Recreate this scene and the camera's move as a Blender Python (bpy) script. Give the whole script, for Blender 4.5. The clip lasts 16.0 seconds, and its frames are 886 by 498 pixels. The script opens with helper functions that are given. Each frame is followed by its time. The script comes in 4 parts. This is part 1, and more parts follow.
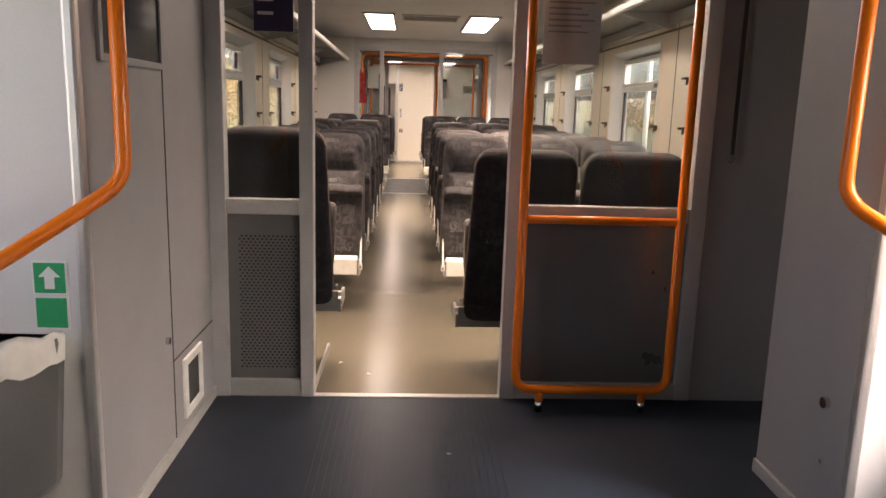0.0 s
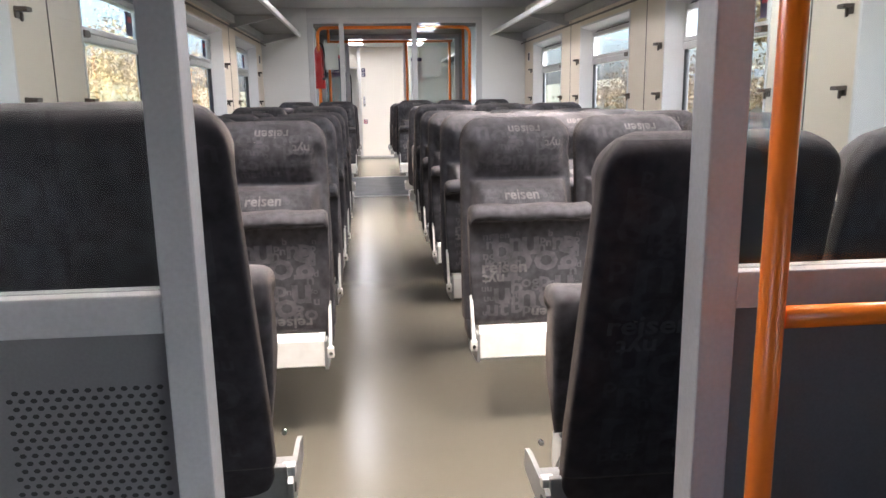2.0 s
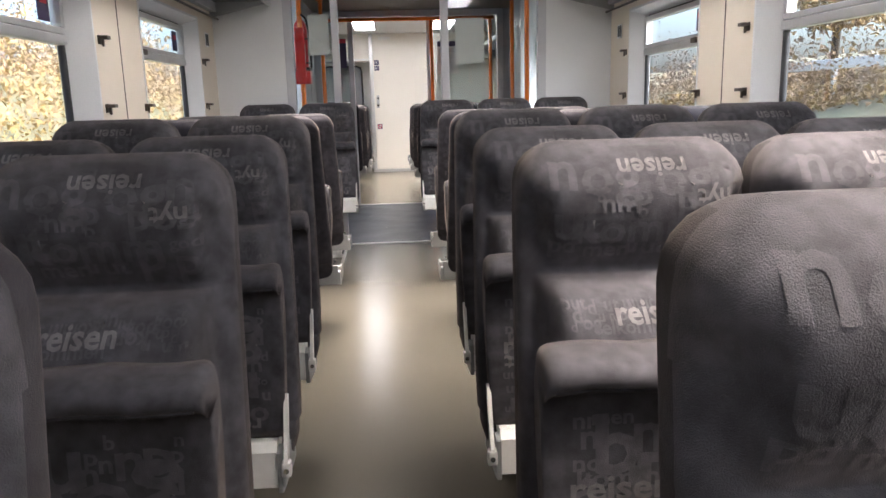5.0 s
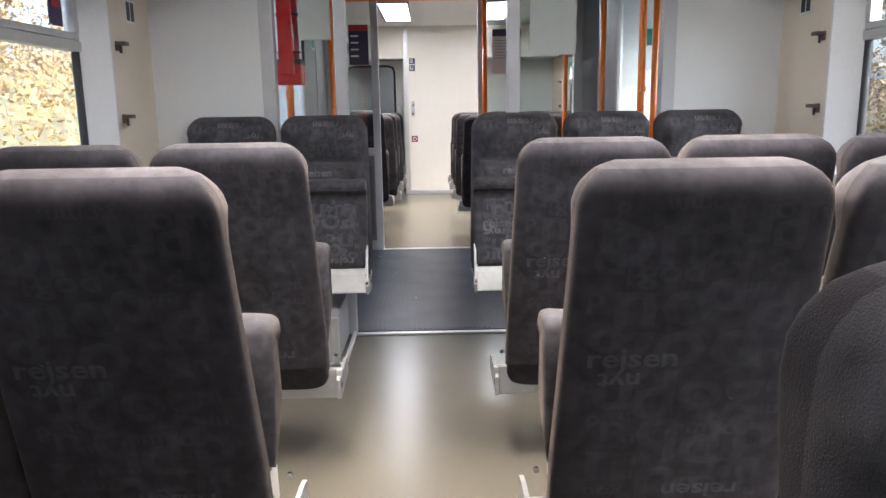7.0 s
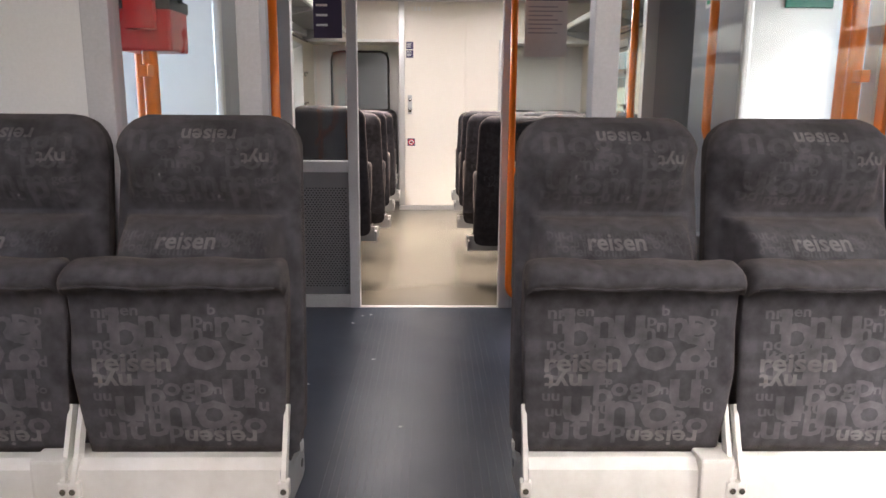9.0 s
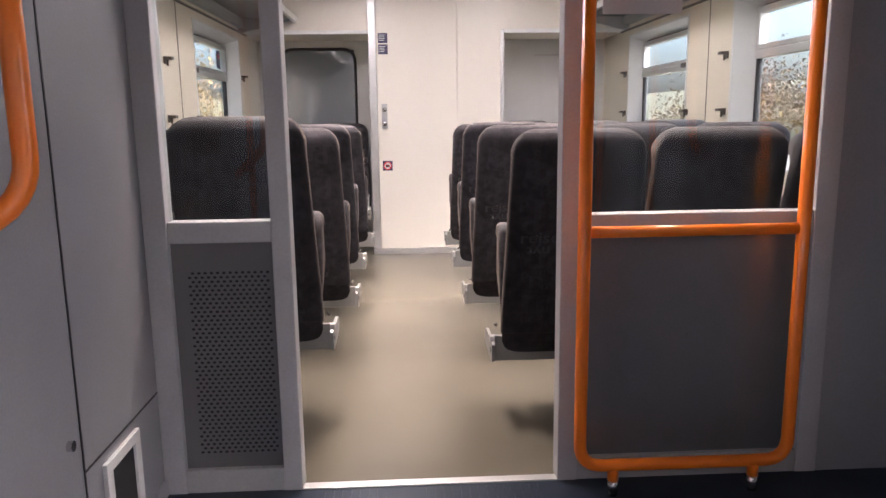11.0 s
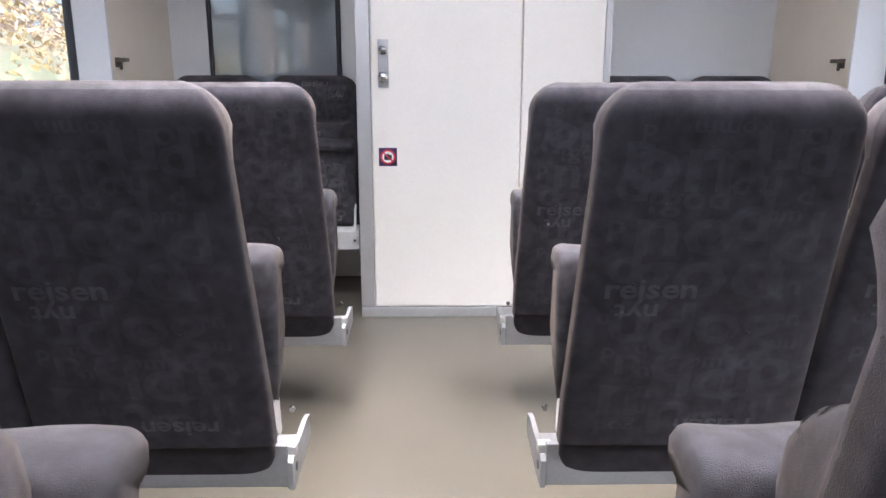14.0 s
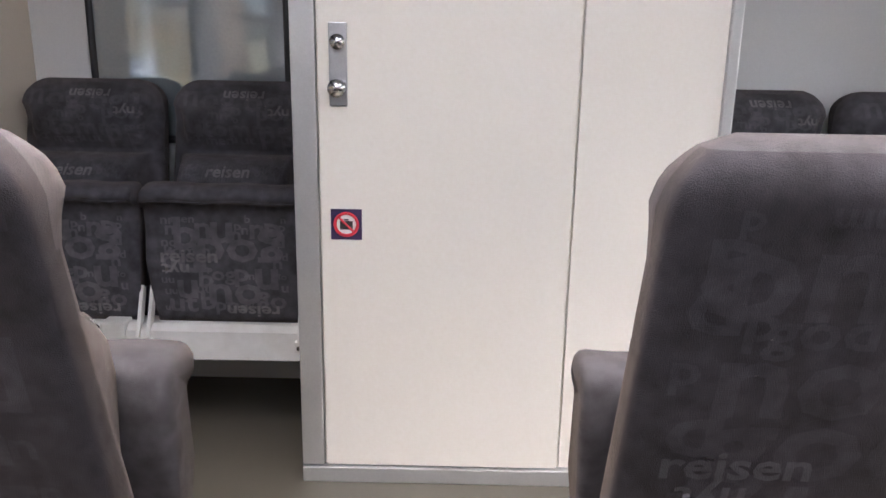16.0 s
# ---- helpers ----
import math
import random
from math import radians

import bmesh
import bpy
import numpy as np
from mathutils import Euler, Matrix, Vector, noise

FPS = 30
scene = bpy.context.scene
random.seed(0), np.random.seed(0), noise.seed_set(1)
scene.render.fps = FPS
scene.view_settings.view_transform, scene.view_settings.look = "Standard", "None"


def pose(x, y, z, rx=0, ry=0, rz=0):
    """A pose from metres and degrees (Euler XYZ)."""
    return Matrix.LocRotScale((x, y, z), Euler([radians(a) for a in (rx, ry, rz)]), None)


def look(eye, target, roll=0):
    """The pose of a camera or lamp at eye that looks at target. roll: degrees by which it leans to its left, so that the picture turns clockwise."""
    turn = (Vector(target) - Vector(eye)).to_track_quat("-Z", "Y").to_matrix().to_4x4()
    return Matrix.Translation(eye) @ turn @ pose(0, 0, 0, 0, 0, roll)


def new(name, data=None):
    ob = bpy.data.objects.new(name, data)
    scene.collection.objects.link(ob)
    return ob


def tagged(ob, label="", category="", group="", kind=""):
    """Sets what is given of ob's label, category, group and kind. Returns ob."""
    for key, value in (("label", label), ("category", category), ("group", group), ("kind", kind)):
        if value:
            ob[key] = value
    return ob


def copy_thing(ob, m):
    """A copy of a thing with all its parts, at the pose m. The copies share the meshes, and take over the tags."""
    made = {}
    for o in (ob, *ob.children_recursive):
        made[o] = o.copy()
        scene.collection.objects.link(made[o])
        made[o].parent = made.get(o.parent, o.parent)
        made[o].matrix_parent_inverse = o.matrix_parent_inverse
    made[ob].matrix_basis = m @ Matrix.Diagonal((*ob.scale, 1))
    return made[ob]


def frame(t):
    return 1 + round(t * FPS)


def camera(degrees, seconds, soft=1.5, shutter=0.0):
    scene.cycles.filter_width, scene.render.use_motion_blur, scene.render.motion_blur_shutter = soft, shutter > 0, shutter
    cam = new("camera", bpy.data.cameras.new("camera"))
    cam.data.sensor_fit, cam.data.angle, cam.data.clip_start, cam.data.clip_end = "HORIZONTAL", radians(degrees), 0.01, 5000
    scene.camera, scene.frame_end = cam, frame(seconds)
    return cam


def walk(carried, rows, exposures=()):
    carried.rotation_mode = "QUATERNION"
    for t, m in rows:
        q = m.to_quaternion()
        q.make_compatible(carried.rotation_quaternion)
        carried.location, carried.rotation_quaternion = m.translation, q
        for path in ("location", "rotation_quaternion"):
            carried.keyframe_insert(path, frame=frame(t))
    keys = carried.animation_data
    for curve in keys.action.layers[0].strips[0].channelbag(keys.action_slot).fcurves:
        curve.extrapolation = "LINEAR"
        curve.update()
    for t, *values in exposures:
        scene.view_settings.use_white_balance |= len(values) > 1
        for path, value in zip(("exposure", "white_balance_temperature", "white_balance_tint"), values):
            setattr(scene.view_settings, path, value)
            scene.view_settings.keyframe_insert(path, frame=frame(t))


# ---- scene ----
cam = camera(62.3, 16.0)
PATH = [
    (0, (0.185, -0.044, 1.192), (0.283, 1.918, 0.821), 1.7),
    (0.5, (0.173, 0.412, 1.15), (0.265, 2.378, 0.793), -1.4),
    (1, (0.125, 0.876, 1.129), (0.21, 2.838, 0.749), -0.8),
    (1.5, (0.078, 1.33, 1.12), (0.277, 3.285, 0.751), -2.3),
    (2, (0.071, 1.786, 1.1), (0.258, 3.738, 0.704), -0.9),
    (2.5, (0.105, 2.242, 1.117), (0.295, 4.192, 0.715), -0.6),
    (3, (0.146, 2.728, 1.102), (0.35, 4.671, 0.671), -1.8),
    (3.5, (0.177, 3.222, 1.112), (0.271, 5.181, 0.723), -0.1),
    (4, (0.185, 3.699, 1.106), (0.346, 5.651, 0.701), -0.7),
    (6.5, (0.205, 6.352, 1.144), (0.229, 8.315, 0.759), -2.0),
    (7, (0.212, 6.881, 1.152), (0.238, 8.843, 0.767), -0.9),
    (7.5, (0.217, 7.382, 1.145), (0.306, 9.34, 0.749), -1.4),
    (8, (0.189, 7.848, 1.163), (0.226, 9.812, 0.787), -0.4),
    (8.5, (0.184, 8.321, 1.16), (0.277, 10.277, 0.75), -0.5),
    (9, (0.206, 8.755, 1.146), (0.239, 10.715, 0.752), 0.4),
    (9.5, (0.187, 9.266, 1.136), (0.29, 11.231, 0.777), -0.2),
    (12, (0.138, 11.600, 1.098), (0.222, 13.565, 0.740), -1.1),
    (12.5, (0.153, 12.088, 1.093), (0.192, 14.054, 0.732), 0.1),
    (13, (0.139, 12.553, 1.099), (0.274, 14.519, 0.757), 0.4),
    (13.5, (0.161, 13.030, 1.101), (0.255, 14.992, 0.725), -0.1),
    (14, (0.179, 13.445, 1.097), (0.211, 15.386, 0.616), 0.1),
    (14.5, (0.185, 13.813, 1.098), (0.212, 15.763, 0.651), 0.5),
    (15, (0.179, 14.161, 1.103), (0.163, 16.118, 0.693), 0.8),
    (15.5, (0.193, 14.451, 1.142), (0.163, 16.395, 0.675), 0.2),
    (16, (0.251, 14.80, 1.115), (0.237, 16.74, 0.629), 1),
]
EXPOSURES = [(0, 3.15, 7150, 26), (0.5, 3.2, 6600, 25), (1.0, 3.45, 5950, 23), (1.5, 3.55, 5650, 20), (2.5, 3.35, 5500, 15), (3.0, 2.85, 5550, 15), (3.5, 3.15, 5800, 18), (6.5, 3.3, 5400, 15), (8.0, 3.42, 5550, 17), (9.5, 3.4, 6000, 22), (12.0, 3.2, 5300, 26), (12.5, 3.2, 5050, 19), (14.0, 3.26, 5050, 19), (15.0, 3.21, 5200, 18), (16, 2.95, 5350, 20)]
walk(cam, [(t, look(eye, target, roll)) for t, eye, target, roll in PATH], EXPOSURES)

# ---- world and lamps ----
world = bpy.data.worlds.new("overcast_sky")
scene.world = world
world.use_nodes = True
wn = world.node_tree.nodes
sky = wn.new("ShaderNodeTexSky")
sky.sky_type = "NISHITA"
sky.sun_disc = False
sky.sun_elevation, sky.sun_rotation = radians(35), radians(120)
sky.air_density, sky.dust_density = 1.0, 6.0
wash = wn.new("ShaderNodeHueSaturation")
wash.inputs["Saturation"].default_value = 0.85
world.node_tree.links.new(sky.outputs[0], wash.inputs["Color"])
world.node_tree.links.new(wash.outputs[0], wn["Background"].inputs[0])
wn["Background"].inputs[1].default_value = 0.10
sun = new("sun", bpy.data.lights.new("sun", "SUN"))
sun.data.energy, sun.data.angle, sun.data.color = 1.1, radians(12), (1.0, 0.96, 0.9)
sun.matrix_world = look((0, 0, 20), (-9, 7, 8))
LAMP = 2.1
# pairs at 3.1 and 12.95 are unseen, added to brighten seats by the partitions
PANELS = ((3.1, 4.0), (4.7, 6.2), (7.7, 9.2), (12.95, 13.85), (14.35, 15.9))     # ceiling light panels, in pairs
for y0, y1 in PANELS:
    for x in (-0.15, 0.94)[y0 == 4.7:]:
        down = new("ceiling_panel_light", bpy.data.lights.new("ceiling_panel_light", "AREA"))
        down.data.shape, down.data.size, down.data.size_y, down.data.energy = "RECTANGLE", 0.27, y1 - y0 - 0.07, 2.3 * (y1 - y0)
        down.data.color, down.data.spread = (1.0, 0.82, 0.60), radians(74)
        down.matrix_world = pose(x, (y0 + y1) / 2, 2.133)
for x, y, face, watts in ((-1.30, 0.97, -90, 0.85), (2.09, 0.97, 90, 0.6), (-1.30, 11.14, -90, 1.2), (2.09, 11.14, 90, 0.45)):
    day = new("door_daylight", bpy.data.lights.new("door_daylight", "AREA"))
    day.data.shape, day.data.size, day.data.size_y, day.data.energy, day.data.color = "RECTANGLE", 0.95, 1.1 if y < 5 else 0.6, watts, (0.86, 0.94, 1.0)
    day.matrix_world = pose(x, y, 1.32, 0, face, 0)


# ---- materials ----
def node_mat(name, colour, rough=0.5, metal=0.0, colour2=None, scale=8.0, fine=120.0, bump=0.0, coat=0.0, mixat=(0.25, 0.8), spec=0.5):
    """A surface with a coarse and a fine variation of its colour, gloss and relief, in object metres."""
    m = bpy.data.materials.new(name)
    m.use_nodes = True
    nt = m.node_tree
    b = nt.nodes["Principled BSDF"]
    b.inputs["Roughness"].default_value = rough
    b.inputs["Metallic"].default_value = metal
    b.inputs["Coat Weight"].default_value = coat
    b.inputs["Specular IOR Level"].default_value = spec
    co = nt.nodes.new("ShaderNodeTexCoord")
    big = nt.nodes.new("ShaderNodeTexNoise")
    big.inputs["Scale"].default_value, big.inputs["Detail"].default_value = scale, 6
    small = nt.nodes.new("ShaderNodeTexNoise")
    small.inputs["Scale"].default_value, small.inputs["Detail"].default_value = fine, 3
    for n in (big, small):
        nt.links.new(co.outputs["Object"], n.inputs["Vector"])
    ramp = nt.nodes.new("ShaderNodeMapRange")
    ramp.inputs[1].default_value, ramp.inputs[2].default_value = mixat
    nt.links.new(big.outputs[0], ramp.inputs[0])
    mix = nt.nodes.new("ShaderNodeMix")
    mix.data_type = "RGBA"
    mix.inputs["A"].default_value = (*colour, 1)
    mix.inputs["B"].default_value = (*(colour2 or [c * 0.86 for c in colour]), 1)
    nt.links.new(ramp.outputs[0], mix.inputs["Factor"])
    mul = nt.nodes.new("ShaderNodeMix")
    mul.data_type, mul.blend_type = "RGBA", "OVERLAY"
    mul.inputs["Factor"].default_value = 0.12
    nt.links.new(mix.outputs["Result"], mul.inputs["A"])
    nt.links.new(small.outputs[0], mul.inputs["B"])
    nt.links.new(mul.outputs["Result"], b.inputs["Base Color"])
    rr = nt.nodes.new("ShaderNodeMapRange")
    rr.inputs[1].default_value, rr.inputs[2].default_value = 0.2, 0.8
    rr.inputs[3].default_value, rr.inputs[4].default_value = max(rough - 0.04, 0.02), min(rough + 0.06, 1)
    nt.links.new(big.outputs[0], rr.inputs[0])
    nt.links.new(rr.outputs[0], b.inputs["Roughness"])
    if bump:
        bp = nt.nodes.new("ShaderNodeBump")
        bp.inputs["Strength"].default_value, bp.inputs["Distance"].default_value = bump, 0.002
        nt.links.new(small.outputs[0], bp.inputs["Height"])
        nt.links.new(bp.outputs[0], b.inputs["Normal"])
    return m


def glow_mat(name, colour, strength):
    m = bpy.data.materials.new(name)
    m.use_nodes = True
    b = m.node_tree.nodes["Principled BSDF"]
    b.inputs["Base Color"].default_value = (0.8, 0.8, 0.8, 1)
    b.inputs["Emission Color"].default_value = (*colour, 1)
    b.inputs["Emission Strength"].default_value = strength
    return m


def glass_mat(name, tint=(0.93, 0.96, 0.95), gloss=1.0):
    m = bpy.data.materials.new(name)
    m.use_nodes = True
    nt = m.node_tree
    nt.nodes.remove(nt.nodes["Principled BSDF"])
    tr = nt.nodes.new("ShaderNodeBsdfTransparent")
    tr.inputs[0].default_value = (*tint, 1)
    gl = nt.nodes.new("ShaderNodeBsdfGlossy")
    gl.inputs["Roughness"].default_value = 0.02
    lw = nt.nodes.new("ShaderNodeLayerWeight")
    lw.inputs[0].default_value = 0.5
    pw = nt.nodes.new("ShaderNodeMath")
    pw.operation = "POWER"
    pw.inputs[1].default_value = 4.0
    fr = nt.nodes.new("ShaderNodeMapRange")
    fr.inputs[3].default_value, fr.inputs[4].default_value = 0.035 * gloss, 0.6
    nt.links.new(lw.outputs["Facing"], pw.inputs[0])
    nt.links.new(pw.outputs[0], fr.inputs[0])
    mx = nt.nodes.new("ShaderNodeMixShader")
    nt.links.new(fr.outputs[0], mx.inputs[0])
    nt.links.new(tr.outputs[0], mx.inputs[1])
    nt.links.new(gl.outputs[0], mx.inputs[2])
    nt.links.new(mx.outputs[0], nt.nodes["Material Output"].inputs[0])
    return m


def fabric_mat(name, colour, pile):
    """Worn velour: soft mottling in two sizes, short raised pile with a brown sheen."""
    m = node_mat(name, colour, 0.95, 0, [c * 0.55 for c in colour], 9, 700, 0.6, mixat=(0.3, 0.7), spec=0.1)
    b = m.node_tree.nodes["Principled BSDF"]
    b.inputs["Sheen Weight"].default_value = pile
    b.inputs["Sheen Roughness"].default_value = 0.45
    b.inputs["Sheen Tint"].default_value = (1.0, 0.80, 0.60, 1)
    patch = m.node_tree.nodes.new("ShaderNodeTexNoise")
    patch.inputs["Scale"].default_value, patch.inputs["Detail"].default_value = 34, 5
    lay = m.node_tree.nodes.new("ShaderNodeMix")
    lay.data_type, lay.blend_type = "RGBA", "OVERLAY"
    lay.inputs["Factor"].default_value = 0.62
    co = [n for n in m.node_tree.nodes if n.bl_idname == "ShaderNodeTexCoord"][0]
    m.node_tree.links.new(co.outputs["Object"], patch.inputs["Vector"])
    old = b.inputs["Base Color"].links[0].from_socket
    m.node_tree.links.new(old, lay.inputs["A"])
    m.node_tree.links.new(patch.outputs[0], lay.inputs["B"])
    m.node_tree.links.new(lay.outputs["Result"], b.inputs["Base Color"])
    return m


# one velour, shade painted into the rear tone, light into the front tone
M_FABRIC_SHADED = fabric_mat("seat_fabric_shaded", (0.045, 0.043, 0.050), 0.11)
M_FABRIC_LIT = fabric_mat("seat_fabric_lit", (0.082, 0.079, 0.086), 0.11)
M_PRINT = fabric_mat("woven_print", (0.132, 0.127, 0.134), 0.11)
# rear letters, the shade on the seat backs put into their colour
M_PRINT_SHADED = fabric_mat("woven_print_shaded", (0.056, 0.054, 0.063), 0.11)
M_PRINT_SOFT = fabric_mat("woven_print_soft", (0.104, 0.100, 0.107), 0.11)
# pale words of the rear, darkened for the same shade
M_PRINT_PALE_SHADED = fabric_mat("woven_print_pale_shaded", (0.085, 0.082, 0.092), 0.11)
M_PRINT_BRIGHT = fabric_mat("woven_print_pale", (0.19, 0.18, 0.18), 0.11)
M_SEATGREY = node_mat("seat_frame_grey", (0.27, 0.27, 0.265), 0.42, 0.1, (0.22, 0.22, 0.215), 7, 120, 0.05)
M_PLATE = node_mat("white_enamel", (0.80, 0.79, 0.75), 0.4, 0, (0.6, 0.58, 0.53), 9, 60, 0.05)
M_STEEL = node_mat("grey_steel", (0.5, 0.5, 0.5), 0.42, 0.85, (0.4, 0.4, 0.41), 12, 200, 0.05)
M_CHROME = node_mat("chrome", (0.72, 0.71, 0.7), 0.16, 1.0, (0.6, 0.6, 0.6), 10, 200)
M_GREYPAINT = node_mat("grey_paint", (0.42, 0.42, 0.425), 0.45, 0, (0.36, 0.36, 0.365), 5, 90, 0.04)
M_FRAME = node_mat("light_grey_frame", (0.50, 0.50, 0.515), 0.42, 0.1, (0.44, 0.44, 0.45), 6, 120, 0.04)
M_WALL = node_mat("cream_laminate", (0.74, 0.66, 0.54), 0.42, 0, (0.68, 0.60, 0.48), 2.5, 150, 0.03)
M_WHITE = node_mat("white_laminate", (0.70, 0.70, 0.69), 0.35, 0, (0.64, 0.64, 0.63), 2.2, 140, 0.03)
M_VEST = node_mat("vestibule_grey_laminate", (0.33, 0.33, 0.345), 0.4, 0, (0.28, 0.28, 0.295), 2.5, 140, 0.03)
M_DOOR = node_mat("cream_door_paint", (0.78, 0.74, 0.66), 0.32, 0, (0.74, 0.70, 0.62), 1.6, 120, 0.03)
M_CEIL = node_mat("ceiling_white", (0.66, 0.66, 0.66), 0.5, 0, (0.6, 0.6, 0.6), 2, 120, 0.03)
M_HEADER = node_mat("header_gloss", (0.62, 0.62, 0.62), 0.2, 0, (0.56, 0.56, 0.56), 2, 120, 0.02, coat=0.3)
M_FLOOR = node_mat("grey_linoleum", (0.112, 0.102, 0.079), 0.24, 0, (0.088, 0.080, 0.061), 1.6, 260, 0.0, mixat=(0.2, 0.9), spec=0.27)
for link in [q for q in M_FLOOR.node_tree.links if q.to_socket.name == "Roughness"]:
    M_FLOOR.node_tree.links.remove(link)
M_RUBBER = node_mat("ribbed_rubber_floor", (0.019, 0.026, 0.040), 0.34, 0, (0.014, 0.020, 0.031), 4, 300, 0.15, spec=0.3)
M_ORANGE = node_mat("orange_powder_coat", (0.92, 0.215, 0.008), 0.3, 0, (0.82, 0.18, 0.007), 6, 150, 0.04, coat=0.2)
M_BLACK = node_mat("black_rubber", (0.02, 0.02, 0.022), 0.5, 0, (0.03, 0.03, 0.03), 10, 200, 0.1)
M_BROWN = node_mat("brown_plastic", (0.07, 0.05, 0.04), 0.45, 0, (0.09, 0.07, 0.05), 20, 200, 0.05)
M_ALU = node_mat("aluminium", (0.62, 0.62, 0.61), 0.38, 0.7, (0.55, 0.55, 0.54), 8, 250, 0.04)
M_RACK = node_mat("rack_grey", (0.17, 0.165, 0.155), 0.5, 0, (0.14, 0.135, 0.13), 5, 160, 0.05)
M_RED = node_mat("red_enamel", (0.55, 0.02, 0.02), 0.28, 0, (0.45, 0.015, 0.015), 8, 150, 0.03)
M_GREEN = node_mat("green_sign", (0.0, 0.34, 0.13), 0.4, 0, (0.0, 0.3, 0.11), 8, 150)
M_DKGREEN = node_mat("dark_green_sign", (0.0, 0.12, 0.08), 0.35, 0, None, 8, 150)
M_SIGNWHITE = node_mat("sign_white", (0.8, 0.8, 0.78), 0.45, 0, None, 8, 150)
M_PAPER = node_mat("notice_paper", (0.62, 0.6, 0.58), 0.6, 0, None, 8, 150)
M_PURPLE = node_mat("dark_purple_notice", (0.03, 0.02, 0.07), 0.4, 0, (0.045, 0.03, 0.09), 8, 150)
M_SIGNRED = node_mat("sign_red", (0.6, 0.03, 0.05), 0.4, 0, None, 8, 150)
M_SCREEN = node_mat("dark_screen", (0.012, 0.012, 0.02), 0.2, 0, None, 8, 150)
M_GLASS = glass_mat("clear_glass")
M_WINGLASS = glass_mat("window_glass", (0.88, 0.92, 0.92))
M_DARKGLASS = node_mat("cab_glass", (0.20, 0.23, 0.24), 0.04, 0, (0.18, 0.21, 0.22), 2, 100, 0, coat=1.0, spec=1.0)
M_DARKGLASS.node_tree.nodes["Principled BSDF"].inputs["IOR"].default_value = 2.0
M_LAMP = glow_mat("lamp_diffuser", (1.0, 0.91, 0.78), LAMP)
M_GRASS = node_mat("winter_grass", (0.15, 0.15, 0.075), 0.95, 0, (0.20, 0.155, 0.09), 0.6, 8, 0.3)
M_BARK = node_mat("bark", (0.10, 0.08, 0.06), 0.95, 0, (0.07, 0.055, 0.045), 6, 60, 0.5)
M_LEAF = node_mat("autumn_leaves", (0.30, 0.18, 0.09), 0.9, 0, (0.17, 0.13, 0.09), 0.5, 6, 0)
ln = M_LEAF.node_tree
tone = ln.nodes.new("ShaderNodeValToRGB")
for place, colour in ((0.3, (0.34, 0.23, 0.09, 1)), (0.55, (0.25, 0.17, 0.11, 1)), (0.8, (0.15, 0.12, 0.115, 1))):
    tone.color_ramp.elements.new(place).color = colour
tone.color_ramp.elements[0].color, tone.color_ramp.elements[-1].color = (0.42, 0.31, 0.12, 1), (0.17, 0.18, 0.11, 1)
island, spots, blend = ln.nodes.new("ShaderNodeNewGeometry"), ln.nodes.new("ShaderNodeTexNoise"), ln.nodes.new("ShaderNodeMath")
spots.inputs["Scale"].default_value = 0.45
blend.operation, blend.inputs[1].default_value = "MULTIPLY_ADD", 0.35
ln.links.new(island.outputs["Random Per Island"], blend.inputs[0])
stretch = ln.nodes.new("ShaderNodeMapRange")
stretch.inputs[1].default_value, stretch.inputs[2].default_value, stretch.inputs[4].default_value = 0.32, 0.68, 0.7
ln.links.new(spots.outputs[0], stretch.inputs[0])
ln.links.new(stretch.outputs[0], blend.inputs[2])
ln.links.new(blend.outputs[0], tone.inputs[0])
ln.links.new(tone.outputs[0], ln.nodes["Principled BSDF"].inputs["Base Color"])
M_PANEL = node_mat("dark_panel", (0.22, 0.22, 0.225), 0.3, 0.5, (0.18, 0.18, 0.185), 3, 200, 0.05)


# ---- mesh helpers ----
def part(name, bm, material, parent=None, label="", smooth=False):
    me = bpy.data.meshes.new(name)
    bmesh.ops.recalc_face_normals(bm, faces=bm.faces)
    if smooth:
        for f in bm.faces:
            f.smooth = True
    bm.to_mesh(me)
    bm.free()
    me.materials.append(material)
    ob = new(name, me)
    ob.parent = parent
    if label:
        ob["label"] = label
    return ob


def thing(name, at=(0, 0, 0), label="", category="", group="", kind=""):
    ob = new(name)
    ob.location = at
    ob.empty_display_size = 0.1
    bpy.context.view_layer.update()
    return tagged(ob, label, category, group, kind)


def add_box(bm, x0, x1, y0, y1, z0, z1, bevel=0.0):
    r = bmesh.ops.create_cube(bm, size=1)
    bmesh.ops.scale(bm, vec=(x1 - x0, y1 - y0, z1 - z0), verts=r["verts"])
    bmesh.ops.translate(bm, vec=((x0 + x1) / 2, (y0 + y1) / 2, (z0 + z1) / 2), verts=r["verts"])
    if bevel:
        edges = list({e for v in r["verts"] for e in v.link_edges})
        bmesh.ops.bevel(bm, geom=edges, offset=bevel, segments=2, affect="EDGES", profile=0.6)
    return bm


def box(x0, x1, y0, y1, z0, z1, bevel=0.0):
    return add_box(bmesh.new(), x0, x1, y0, y1, z0, z1, bevel)


def boxes(rows, bevel=0.0):
    bm = bmesh.new()
    for r in rows:
        add_box(bm, *r, bevel)
    return bm


